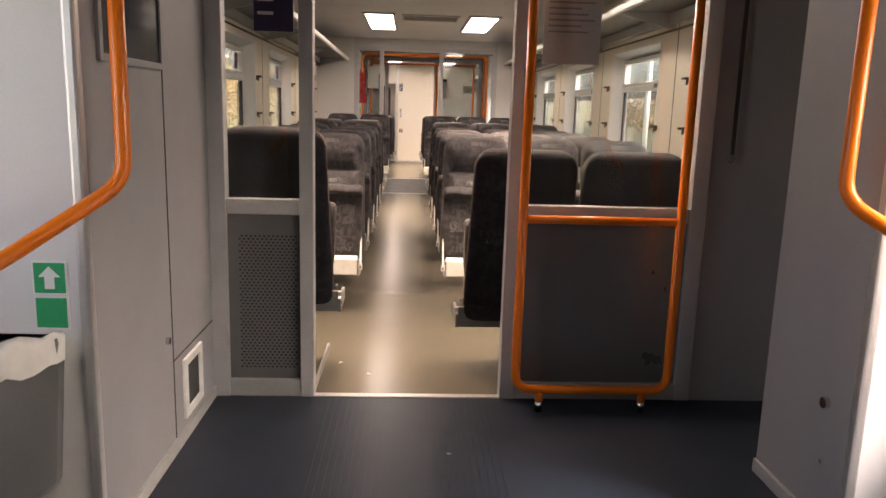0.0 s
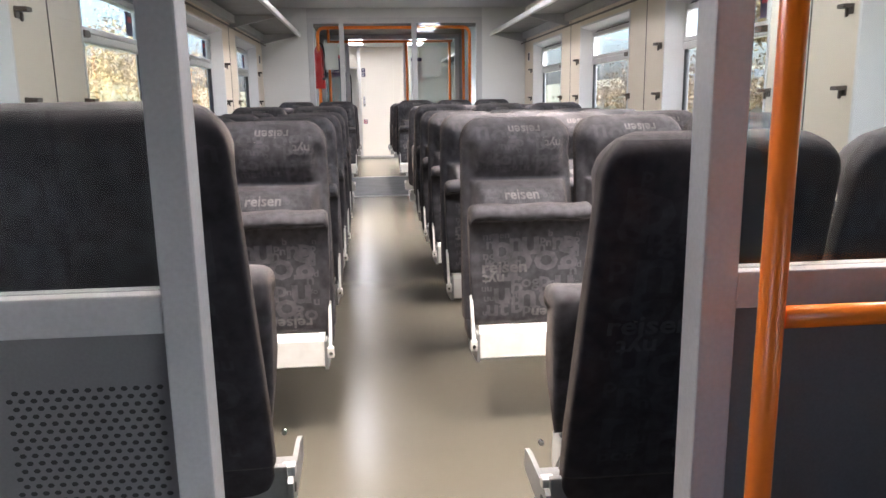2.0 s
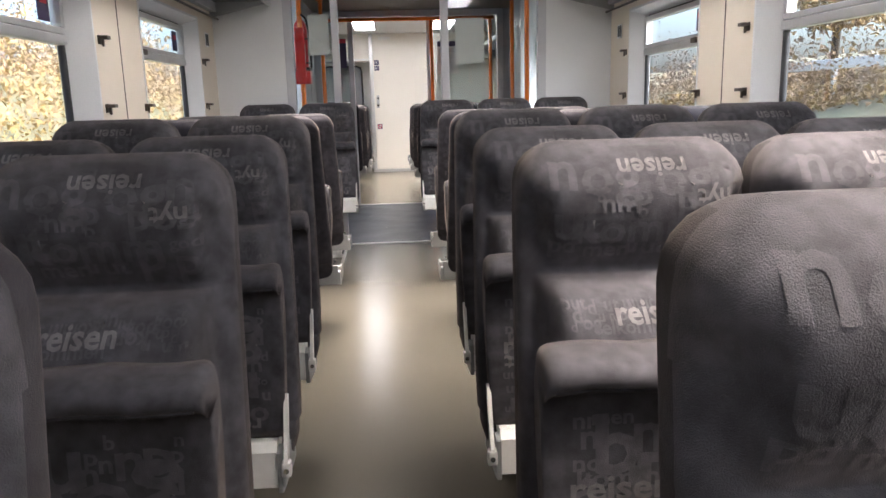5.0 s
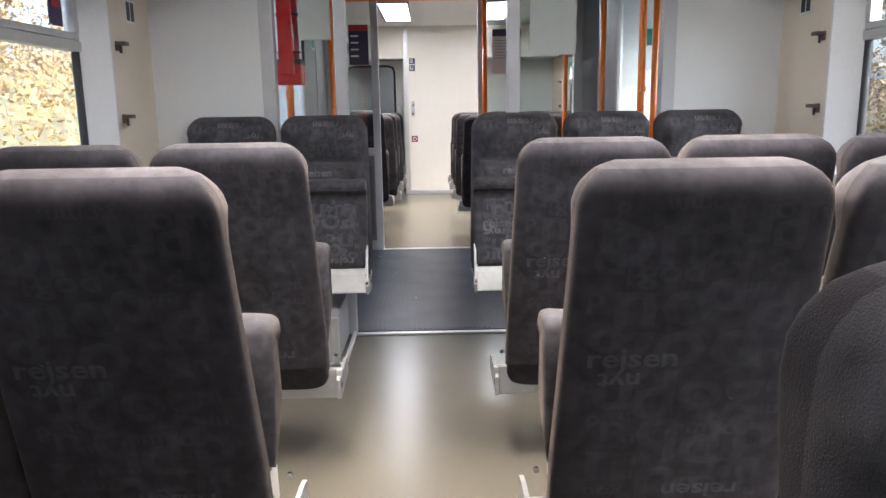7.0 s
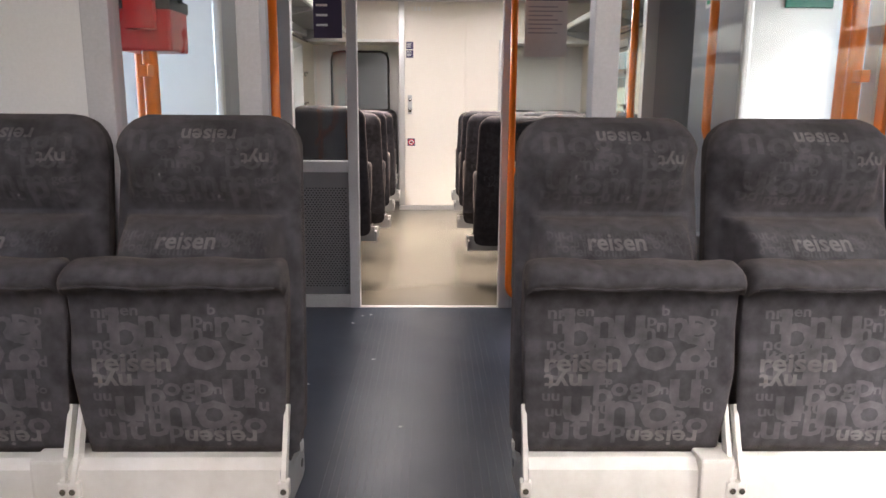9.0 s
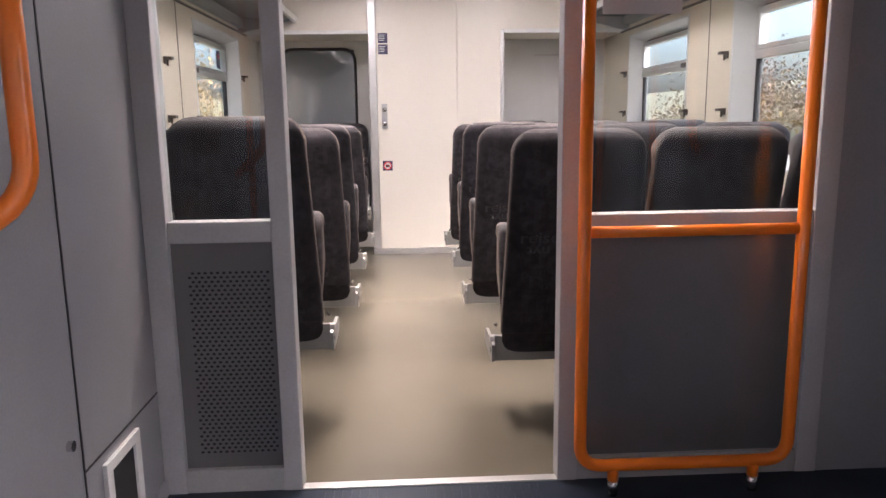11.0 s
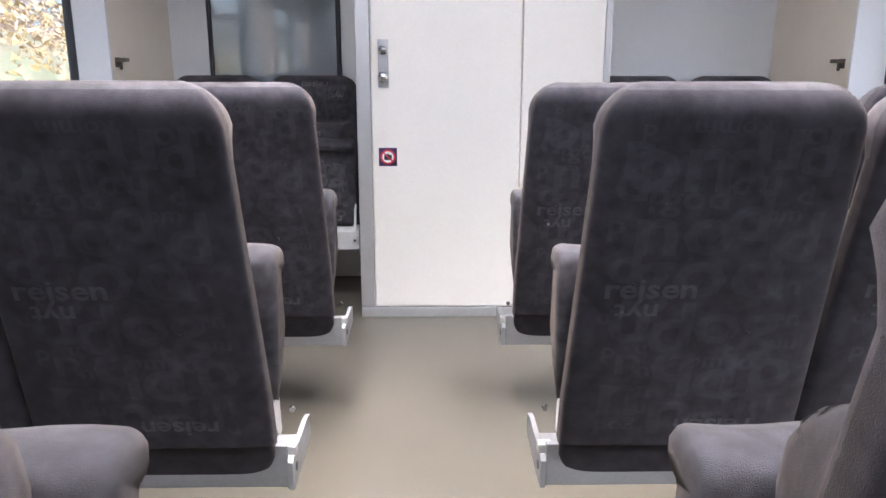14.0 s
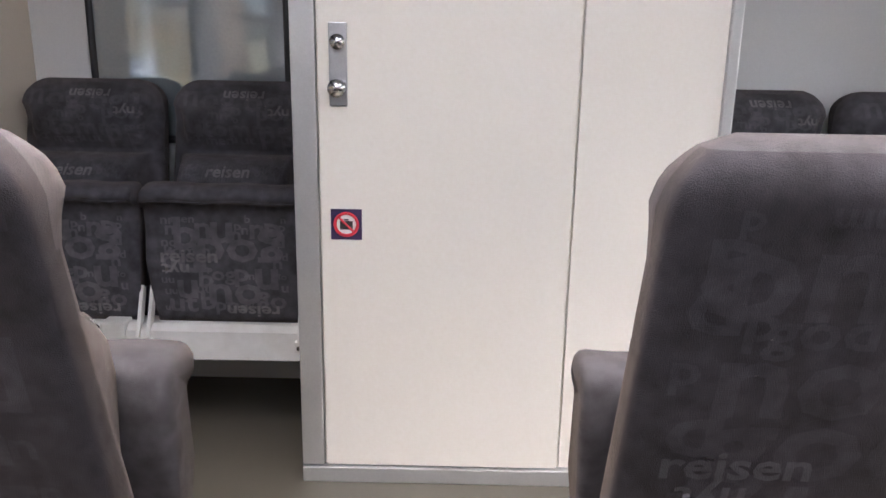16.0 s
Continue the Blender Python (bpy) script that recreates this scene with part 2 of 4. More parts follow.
def rounded(points, radius, steps=5, closed=False):
    """The points of a path with its corners rounded."""
    pts, out = [Vector(p) for p in points], []
    n = len(pts)
    for i, p in enumerate(pts):
        if not closed and i in (0, n - 1):
            out.append(p)
            continue
        a, b = pts[i - 1] - p, pts[(i + 1) % n] - p
        r = min(radius, a.length * 0.49, b.length * 0.49)
        p0, p1 = p + a.normalized() * r, p + b.normalized() * r
        for k in range(steps + 1):
            t = k / steps
            out.append((1 - t) ** 2 * p0 + 2 * t * (1 - t) * p + t * t * p1)
    return out


def add_tube(bm, points, r, sides=12, closed=False):
    pts = [Vector(p) for p in points]
    n, rings, side = len(pts), [], None
    for i, p in enumerate(pts):
        if closed:
            d = (pts[(i + 1) % n] - pts[i - 1]).normalized()
        else:
            d = (pts[min(i + 1, n - 1)] - pts[max(i - 1, 0)]).normalized()
        if side is None:
            side = d.orthogonal().normalized()
        side = (side - d * side.dot(d)).normalized()
        up = d.cross(side)
        rings.append([bm.verts.new(p + r * (math.cos(a) * side + math.sin(a) * up)) for a in (2 * math.pi * k / sides for k in range(sides))])
    for i in range(n if closed else n - 1):
        a, b = rings[i], rings[(i + 1) % n]
        for k in range(sides):
            bm.faces.new((a[k], a[(k + 1) % sides], b[(k + 1) % sides], b[k]))
    if not closed:
        bm.faces.new(rings[0][::-1])
        bm.faces.new(rings[-1])
    return bm


def tube(points, r, sides=12, closed=False):
    return add_tube(bmesh.new(), points, r, sides, closed)


def extrude_profile(profile, x0, x1):
    """A closed outline in (y, z), run along x."""
    bm = bmesh.new()
    a = [bm.verts.new((x0, y, z)) for y, z in profile]
    b = [bm.verts.new((x1, y, z)) for y, z in profile]
    n = len(profile)
    for i in range(n):
        bm.faces.new((a[i], a[(i + 1) % n], b[(i + 1) % n], b[i]))
    bm.faces.new(a)
    bm.faces.new(b[::-1])
    return bm


def text_bm(words, size, bold=0.0, wide=1.0):
    """The outline of a word as flat faces in x and z, centred, with its front towards -y."""
    cu = bpy.data.curves.new("word", "FONT")
    cu.body, cu.size, cu.align_x, cu.align_y, cu.resolution_u = words, size, "CENTER", "CENTER", 2
    cu.offset = bold * size
    ob = bpy.data.objects.new("word", cu)
    me = ob.to_mesh()
    bm = bmesh.new()
    bm.from_mesh(me)
    ob.to_mesh_clear()
    bpy.data.objects.remove(ob)
    bpy.data.curves.remove(cu)
    for v in bm.verts:
        v.co = Vector((v.co.x * wide, 0, v.co.y))
    return bm


# ---- plan ----
XL, XR = -1.12, 1.91            # side walls
P1, P2, P3 = 2.90, 10.55, 12.785   # the three glazed partitions
YD, YE, YB = 16.61, 17.27, -2.2   # cab door front, end wall, wall behind the start
CEIL = 2.15
AISLE_L, AISLE_R = -0.19, 0.585


# ---- floor, ceiling ----
def floors():
    f = tagged(part("floor", box(XL, XR, YB, YE, -0.08, 0.0), M_FLOOR), "worn grey speckled linoleum floor with a soft sheen", "floor", kind="structure")
    for y0, y1 in ((YB, P1 - 0.03), (P2 + 0.0, P3 - 0.03)):
        part("rubber_mat", box(XL, XR, y0, y1, 0.0005, 0.004), M_RUBBER, f, "black ribbed rubber matting")
        bm = bmesh.new()
        for i in range(26):
            x = -0.13 + i * 0.026
            add_box(bm, x, x + 0.010, y0 + 0.02, y1 - 0.02, 0.004, 0.0065)
        part("rib", bm, M_RUBBER, f)
    for y in (P1, P2 - 0.03, P3):
        part("threshold_strip", box(AISLE_L, AISLE_R, y - 0.035, y + 0.0, 0.0, 0.009, 0.002), M_ALU, f, "pale aluminium threshold strip")
    tagged(part("ceiling", box(XL, XR, YB, YE, CEIL, CEIL + 0.06), M_CEIL), "white ceiling panels over the carriage", "ceiling", kind="structure")


floors()

# ---- side walls and windows ----
WIN = [(3.255, 4.465), (5.12, 6.33), (6.985, 8.195), (8.85, 10.06)]
WIN2 = [(13.45, 14.66), (15.315, 16.525)]
DOORS = [(0.25, 1.70), (10.68, 11.60)]
Z0, Z1, ZD = 0.84, 1.70, 1.98


def side_wall(name, xin, sgn):
    gaps = sorted([(a, b, Z0, Z1) for a, b in WIN + WIN2] + [(a, b, 0.0, ZD) for a, b in DOORS])
    x0, x1 = sorted((xin, xin + sgn * 0.12))
    rows, y = [], YB
    for a, b, z0, z1 in gaps:
        rows.append((x0, x1, y, a, 0.0, CEIL))
        if z0 > 0:
            rows.append((x0, x1, a, b, 0.0, z0))
        rows.append((x0, x1, a, b, z1, CEIL))
        y = b
    rows.append((x0, x1, y, YE, 0.0, CEIL))
    w = tagged(part(name, boxes(rows), M_WALL), "cream laminate side wall panels of the carriage", "wall", kind="structure")
    # joints between the panels
    for a, b in ((4.465, 5.12), (6.33, 6.985), (8.195, 8.85), (14.66, 15.315)):
        y = (a + b) / 2
        part("panel_joint", box(*sorted((xin - sgn * 0.002, xin + sgn * 0.004)), y - 0.004, y + 0.004, 0.3, CEIL - 0.2), M_BROWN, w)
    return w


side_wall("wall_left", XL, -1)
side_wall("wall_right", XR, 1)


def window(number, xin, sgn, a, b):
    w = thing("window_%d" % number, (xin, (a + b) / 2, Z0), "carriage window with sloping white reveal and hinged top pane", "window", kind="structure")
    xo = xin + sgn * 0.10
    gy0, gy1, gz0, gz1 = a + 0.10, b - 0.10, Z0 + 0.07, Z1 - 0.05
    def fr(x, y0, y1, z0, z1):
        return [(x, y0, z0), (x, y1, z0), (x, y1, z1), (x, y0, z1)]
    # sloping reveal
    bm = bmesh.new()
    i = [bm.verts.new(p) for p in fr(xin - sgn * 0.004, a - 0.012, b + 0.012, Z0 - 0.012, Z1 + 0.012)]
    j = [bm.verts.new(p) for p in fr(xin - sgn * 0.004, a + 0.003, b - 0.003, Z0 + 0.003, Z1 - 0.003)]
    k = [bm.verts.new(p) for p in fr(xo, gy0, gy1, gz0, gz1)]
    l = [bm.verts.new(p) for p in fr(xo + sgn * 0.018, gy0, gy1, gz0, gz1)]
    m = [bm.verts.new(p) for p in fr(xo + sgn * 0.018, a - 0.012, b + 0.012, Z0 - 0.012, Z1 + 0.012)]
    for p, q in ((i, j), (j, k), (k, l), (l, m), (m, i)):
        for n in range(4):
            bm.faces.new((p[n], p[(n + 1) % 4], q[(n + 1) % 4], q[n]))
    def put(name, bm, mat, label="", smooth=False):
        bmesh.ops.translate(bm, vec=(-xin, -(a + b) / 2, -Z0), verts=bm.verts)
        return part(name, bm, mat, w, label, smooth)
    put("reveal", bm, M_WHITE, "white sloping window reveal")
    put("rubber_seal", tube(rounded(fr(xo - sgn * 0.004, gy0 + 0.008, gy1 - 0.008, gz0 + 0.008, gz1 - 0.008), 0.06, 4, True), 0.016, 8, True), M_BLACK, "black rubber window seal", True)
    x0, x1 = sorted((xo - sgn * 0.035, xo + sgn * 0.012))
    put("transom", boxes([(x0, x1, gy0 + 0.01, gy1 - 0.01, 1.385, 1.425), (x0 + 0.006, x1 - 0.006, gy0 + 0.01, gy1 - 0.01, 1.428, 1.455)], 0.004), M_ALU, "aluminium transom bar")
    put("top_frame", boxes([(x0, x1, gy0 + 0.016, gy0 + 0.05, 1.456, gz1 - 0.005), (x0, x1, gy1 - 0.05, gy1 - 0.016, 1.456, gz1 - 0.005), (x0, x1, gy0 + 0.051, gy1 - 0.051, gz1 - 0.04, gz1 - 0.008)], 0.004), M_ALU)
    xs = sorted((xo + sgn * 0.004, xo + sgn * 0.010))
    for z0, z1 in ((gz0, 1.40), (1.40, gz1)):
        p = put("pane", box(*xs, gy0, gy1, z0 + 0.002, z1 - 0.002), M_WINGLASS)
        p.visible_shadow = False
    put("catch", boxes([(*sorted((xo - sgn * 0.036, xo - sgn * 0.07)), gy0 + 0.02, gy0 + 0.09, 1.40, 1.43)], 0.004), M_BROWN, "dark brown window catch")
    # purple notice with a red band stuck inside the top pane
    ya = gy1 - 0.075 - 0.10 if sgn < 0 else gy0 + 0.075
    xa = sorted((xo - sgn * 0.001, xo + sgn * 0.0035))
    xb = sorted((xo - sgn * 0.002, xo - sgn * 0.0035))
    put("notice", box(*xa, ya, ya + 0.10, 1.475, 1.60), M_PURPLE, "dark purple window notice")
    put("notice_band", box(*xb, ya + 0.02, ya + 0.08, 1.545, 1.575), M_SIGNRED)
    return w


number = 1
for a, b in WIN + WIN2:
    for xin, sgn in ((XL, -1), (XR, 1)):
        window(number, xin, sgn, a, b)
        number += 1


def coat_hooks():
    first = None
    for xin, sgn in ((XL, -1), (XR, 1)):
        for a, b in WIN + WIN2:
            for y in (a - 0.035, b + 0.07):
                for z in (1.115, 1.42):
                    if z > 1.3 and y < a:
                        continue
                    if first is None:
                        first = thing("coat_hook", (xin, y, z), "small dark brown plastic coat hook on the wall", "coat hook", "coat hooks by the windows")
                        part("base_plate", box(0, 0.008, -0.02, 0.02, -0.02, 0.02, 0.003), M_BROWN, first)
                        part("peg", boxes([(0.008, 0.045, -0.022, 0.022, 0.002, 0.018), (0.012, 0.022, -0.006, 0.006, -0.03, 0.002)], 0.003), M_BROWN, first)
                    else:
                        copy_thing(first, pose(xin, y, z, 0, 0, 0 if sgn < 0 else 180))


coat_hooks()


# ---- luggage racks and lamps ----
def luggage_rack(x0, x1, y0, y1, label):
    """x0 is the wall side, x1 the open edge."""
    r = thing("luggage_rack", (x0, (y0 + y1) / 2, 1.83), label, "luggage rack", "luggage racks over the seats")
    s = 1 if x1 > x0 else -1
    w, h = abs(x1 - x0), (y1 - y0) / 2
    def m(rows):
        return [(*sorted((s * a, s * b)), c, d, e, f) for a, b, c, d, e, f in rows]
    part("shelf", boxes(m([(0.002, w - 0.03, -h, h, 0.03, 0.045)]), 0.003), M_RACK, r, "dark grey shelf plate")
    part("front_rail", boxes(m([(w - 0.03, w, -h, h, 0.0, 0.045)]), 0.008), M_ALU, r, "pale aluminium front rail")
    part("wall_rail", boxes(m([(0.002, 0.05, -h, h, -0.04, 0.028)]), 0.006), M_GREYPAINT, r)
    n = max(2, round((y1 - y0) / 1.87))
    for i in range(n + 1):
        y = -h + 0.03 + i * (2 * h - 0.06) / n
        part("bracket", extrude_bracket(s, w, y), M_GREYPAINT, r)
    part("curtain_rail", tube([(s * 0.05, -h, -0.09), (s * 0.05, h, -0.09)], 0.008, 8), M_BROWN, r, "thin dark curtain rail", True)
    return r


def extrude_bracket(s, w, y):
    bm = bmesh.new()
    prof = [(0.002, -0.08), (0.05, -0.07), (w - 0.04, 0.012), (w - 0.04, 0.028), (0.002, 0.028)]
    a = [bm.verts.new((s * u, y - 0.012, v)) for u, v in prof]
    b = [bm.verts.new((s * u, y + 0.012, v)) for u, v in prof]
    for i in range(5):
        bm.faces.new((a[i], a[(i + 1) % 5], b[(i + 1) % 5], b[i]))
    bm.faces.new(a)
    bm.faces.new(b[::-1])
    return bm


for y0, y1 in ((P1 + 0.06, P2 - 0.06), (P3 + 0.06, YD - 0.02)):
    luggage_rack(XL, -0.672, y0, y1, "grey overhead luggage rack with aluminium front rail")
    luggage_rack(XR, 1.487, y0, y1, "grey overhead luggage rack with aluminium front rail")


def ceiling_lamps():
    first = None
    # builds the added, unseen pairs by the partitions as well
    for y0, y1 in PANELS:
        for x in (-0.15, 0.94)[y0 == 4.7:]:
            h = (y1 - y0) / 2
            if first is None or abs(h - first[1]) > 0.01:
                o = thing("ceiling_light", (x, (y0 + y1) / 2, CEIL), "rectangular white ceiling light panel, switched on", "ceiling light", "ceiling lights")
                part("frame", boxes([(-0.17, -0.14, -h, h, -0.02, 0), (0.14, 0.17, -h, h, -0.02, 0), (-0.14, 0.14, -h, -h + 0.03, -0.02, 0), (-0.14, 0.14, h - 0.03, h, -0.02, 0)], 0.003), M_FRAME, o)
                part("diffuser", box(-0.138, 0.138, -h + 0.032, h - 0.032, -0.014, -0.002), M_LAMP, o, "glowing white diffuser")
                first = (o, h)
            else:
                copy_thing(first[0], pose(x, (y0 + y1) / 2, CEIL))


ceiling_lamps()


# ---- seats ----
def lower(profile):
    return [(y, z if z < 0.3 else 0.3 + (z - 0.3) * 0.926) for y, z in profile]


CUSH = [(0.055, 0.362), (0.048, 0.385), (0.043, 0.45), (0.042, 0.55), (0.046, 0.64), (0.051, 0.712), (0.044, 0.722), (0.016, 0.727), (0.003, 0.737), (0.002, 0.750), (0.012, 0.763), (0.035, 0.772), (0.07, 0.777), (0.11, 0.770), (0.125, 0.74), (0.12, 0.65), (0.10, 0.45), (0.08, 0.375)]


def shorter(z, low):
    """Heights of a cushion that tips up less far."""
    return z if z < 0.45 else 0.45 + (z - 0.45) * (1 - low / 0.327)


def cushion_bm(low):
    bm = loft([(y, shorter(z, low)) for y, z in CUSH], 0.454, 0.72, 0.022, 0.60, 0.5, 0.9)
    for v in bm.verts:
        if v.co.z < 0.50:
            v.co.x *= 1 - 0.085 * min(1.0, (0.50 - v.co.z) / 0.13)
        v.co.z += 0.003 * math.sin(v.co.x * 31) * (v.co.z > 0.6)
    return bm


def loft(profile, width, side_k, corner, zc, anchor=0.5, start=0.8, taper=0.0):
    """A cushion: its outline in (y, z) run across the width, pinched at the sides and round at the top corners."""
    bm = bmesh.new()
    hw, ztop = width / 2, max(z for _, z in profile)
    rows = []
    for u in (-1, -0.985, -0.955, -0.91, -0.84, -0.72, -0.55, -0.3, 0, 0.3, 0.55, 0.72, 0.84, 0.91, 0.955, 0.985, 1):
        e = max(0.0, (abs(u) - start) / (1 - start))
        k = 1 - (1 - side_k) * (1 - math.sqrt(max(0.0, 1 - e ** 2.2)))
        c = max(0.0, abs(u) * hw - (hw - corner)) / corner
        drop = corner * (1 - math.sqrt(max(0.0, 1 - c * c)))
        n = len(profile)
        cy = sum(y for y, _ in profile) / n
        row = []
        for i, (y, z) in enumerate(profile):
            # pinch towards the middle of the thickness at this height
            near = [q for q, w in profile if abs(w - z) < 0.08]
            mid = min(near) + (max(near) - min(near)) * anchor
            zz = zc + (z - zc) * (ztop - drop - zc) / (ztop - zc) if z > zc else z
            slim = 1 - taper * min(1.0, max(0.0, max(near) - y) / 0.15)
            row.append(bm.verts.new((u * hw * slim, mid + (y - mid) * k, zz)))
        rows.append(row)
    for a, b in zip(rows, rows[1:]):
        for i in range(len(profile)):
            j = (i + 1) % len(profile)
            bm.faces.new((a[i], a[j], b[j], b[i]))
    bm.faces.new(rows[0])
    bm.faces.new(rows[-1][::-1])
    return bm


def at_height(profile, z):
    """y on an outline at the height z (outline ordered in z)."""
    pts = sorted((w, y) for y, w in profile)
    for (z0, y0), (z1, y1) in zip(pts, pts[1:]):
        if z0 <= z <= z1:
            return y0 + (y1 - y0) * (z - z0) / max(z1 - z0, 1e-6)
    return pts[0][1] if z < pts[0][0] else pts[-1][1]


BACK_HW, BACK_TOP = 0.2225, 1.058
PAD_Y = [(0.150, 0.262), (0.165, 0.30), (0.185, 0.44), (0.135, 0.60), (0.112, 0.70), (0.122, 0.75), (0.150, 0.785), (0.178, 0.808), (0.202, 0.822), (0.232, 0.831), (0.286, 0.837), (0.282, 0.85), (0.252, 0.895), (0.238, 0.945), (0.246, 0.985), (0.268, 1.02), (0.300, 1.045), (0.335, 1.058)]
REAR_Y = lower([(0.195, 0.22), (0.215, 0.26), (0.242, 0.35), (0.300, 0.60), (0.350, 0.82), (0.388, 1.0), (0.400, 1.06), (0.398, 1.09), (0.375, 1.112), (0.335, 1.12)])


def back_slice(z):
    """Half width, front and rear of the backrest at the height z."""
    r = 0.08
    c = max(0.0, z - (BACK_TOP - r)) / r
    hw = BACK_HW * (1.045 - 0.14 * max(0.0, z - 0.45)) - r * (1 - math.sqrt(max(0.0, 1 - c * c)))
    b = max(0.0, 0.302 - z) / 0.04
    tuck = 0.014 if z < 0.3475 else 0.0     # the foot of the shell is set in under a seam
    return hw - 0.03 * b * b - 0.4 * tuck, at_height(REAR_Y, z) - tuck


def back_front(u, z, r):
    """y of the padded front: the pad lies between two smooth side bolsters."""
    pad = at_height(PAD_Y, z)
    s = min(1.0, max(0.0, (abs(u) - 0.70) / 0.18))
    s = s * s * (3 - 2 * s)
    if z > 0.94:
        s *= max(0.0, 1 - (z - 0.94) / 0.05)
    return pad + (r - 0.085 - pad) * s


def back_y(x, z, front):
    """y of the backrest's front or rear surface."""
    hw, r = back_slice(z)
    u = min(abs(x) / hw, 0.999)
    f = back_front(u, z, r)
    k = math.sqrt(1 - u ** (2 / 0.34)) ** 0.55 if front else math.sqrt(1 - u ** (2 / 0.17)) ** 0.5
    mid = r - 0.35 * min(0.085, max(0.03, r - at_height(PAD_Y, z)))
    return mid - (mid - f) * k if front else mid + (r - mid) * k


def backrest_bm():
    bm = bmesh.new()
    levels = [0.262, 0.266, 0.28, 0.31, 0.34, 0.347, 0.348, 0.353] + [0.40 + 0.05 * i for i in range(8)] + [0.77, 0.79, 0.81, 0.822, 0.828, 0.832, 0.835, 0.838, 0.848, 0.86, 0.88, 0.90, 0.93, 0.96, 0.985, 1.005, 1.02, 1.035, 1.045, 1.053, 1.0575]
    n, rings = 64, []
    for z in levels:
        hw, r = back_slice(z)
        mid = r - 0.35 * min(0.085, max(0.03, r - at_height(PAD_Y, z)))
        ring = []
        for i in range(n):
            a = 2 * math.pi * (i + 0.5) / n
            c, sn = math.cos(a), math.sin(a)
            if sn < 0:
                x = hw * math.copysign(abs(c) ** 0.34, c)
                y = mid - (mid - back_front(x / hw, z, r)) * abs(sn) ** 0.55
            else:
                x, y = hw * math.copysign(abs(c) ** 0.17, c), mid + (r - mid) * abs(sn) ** 0.5
            ring.append(bm.verts.new((x, y, z)))
        rings.append(ring)
    for a, b in zip(rings, rings[1:]):
        for i in range(n):
            bm.faces.new((a[i], a[(i + 1) % n], b[(i + 1) % n], b[i]))
    bm.faces.new(rings[0])
    bm.faces.new(rings[-1])
    return bm


def prints(rows, profile, off, flip):
    """Words of the woven print laid on a surface: word, size, x, z, upside down."""
    out = bmesh.new()
    for n, (words, size, x, z, down) in enumerate(rows):
        bm = text_bm(words, size, 0.022, 1.25)
        if down:
            bmesh.ops.rotate(bm, cent=(0, 0, 0), matrix=Matrix.Rotation(math.pi, 3, "Y"), verts=bm.verts)
        bmesh.ops.subdivide_edges(bm, edges=[e for e in bm.edges if e.calc_length() > 0.02], cuts=2)
        bmesh.ops.triangulate(bm, faces=bm.faces)
        bmesh.ops.dissolve_degenerate(bm, edges=bm.edges, dist=0.0004)
        for v in bm.verts:
            zz = v.co.z + z
            xx = flip * (v.co.x + x)
            yy = back_y(xx, zz, profile == "front") if isinstance(profile, str) else at_height(profile, zz)
            v.co = Vector((xx, yy + off * (1 + 0.006 * n), zz))
        me = bpy.data.meshes.new("w")
        bm.to_mesh(me)
        bm.free()
        out.from_mesh(me)
        bpy.data.meshes.remove(me)
    return out


def scatter_words(seed, count, x, z0, z1, sizes, words):
    rnd = random.Random(seed)
    rows, taken = [], []
    for i in range(count):
        w, s = rnd.choice(words), sizes[-1 - int(i / count * len(sizes))] * rnd.uniform(0.85, 1.1)
        half = 0.34 * s * len(w)
        if half > x:
            continue
        cx, cz, down = rnd.uniform(-x + half, x - half), rnd.uniform(z0 + s * 0.3, z1 - s * 0.3), rnd.random() < 0.4
        if any(abs(cx - a) < (half + h) * 0.68 and abs(cz - b) < (s + t) * 0.27 for a, b, h, t in taken):
            continue
        taken.append((cx, cz, half, s))
        rows.append((w, s, cx, cz, down))
    return rows


FILL = ["god", "om", "velkommen", "d", "p", "komm", "nn", "b", "og", "ut", "n", "u", "ombord", "velk", "god", "komm", "men", "no"]
cush_front = CUSH[1:6]


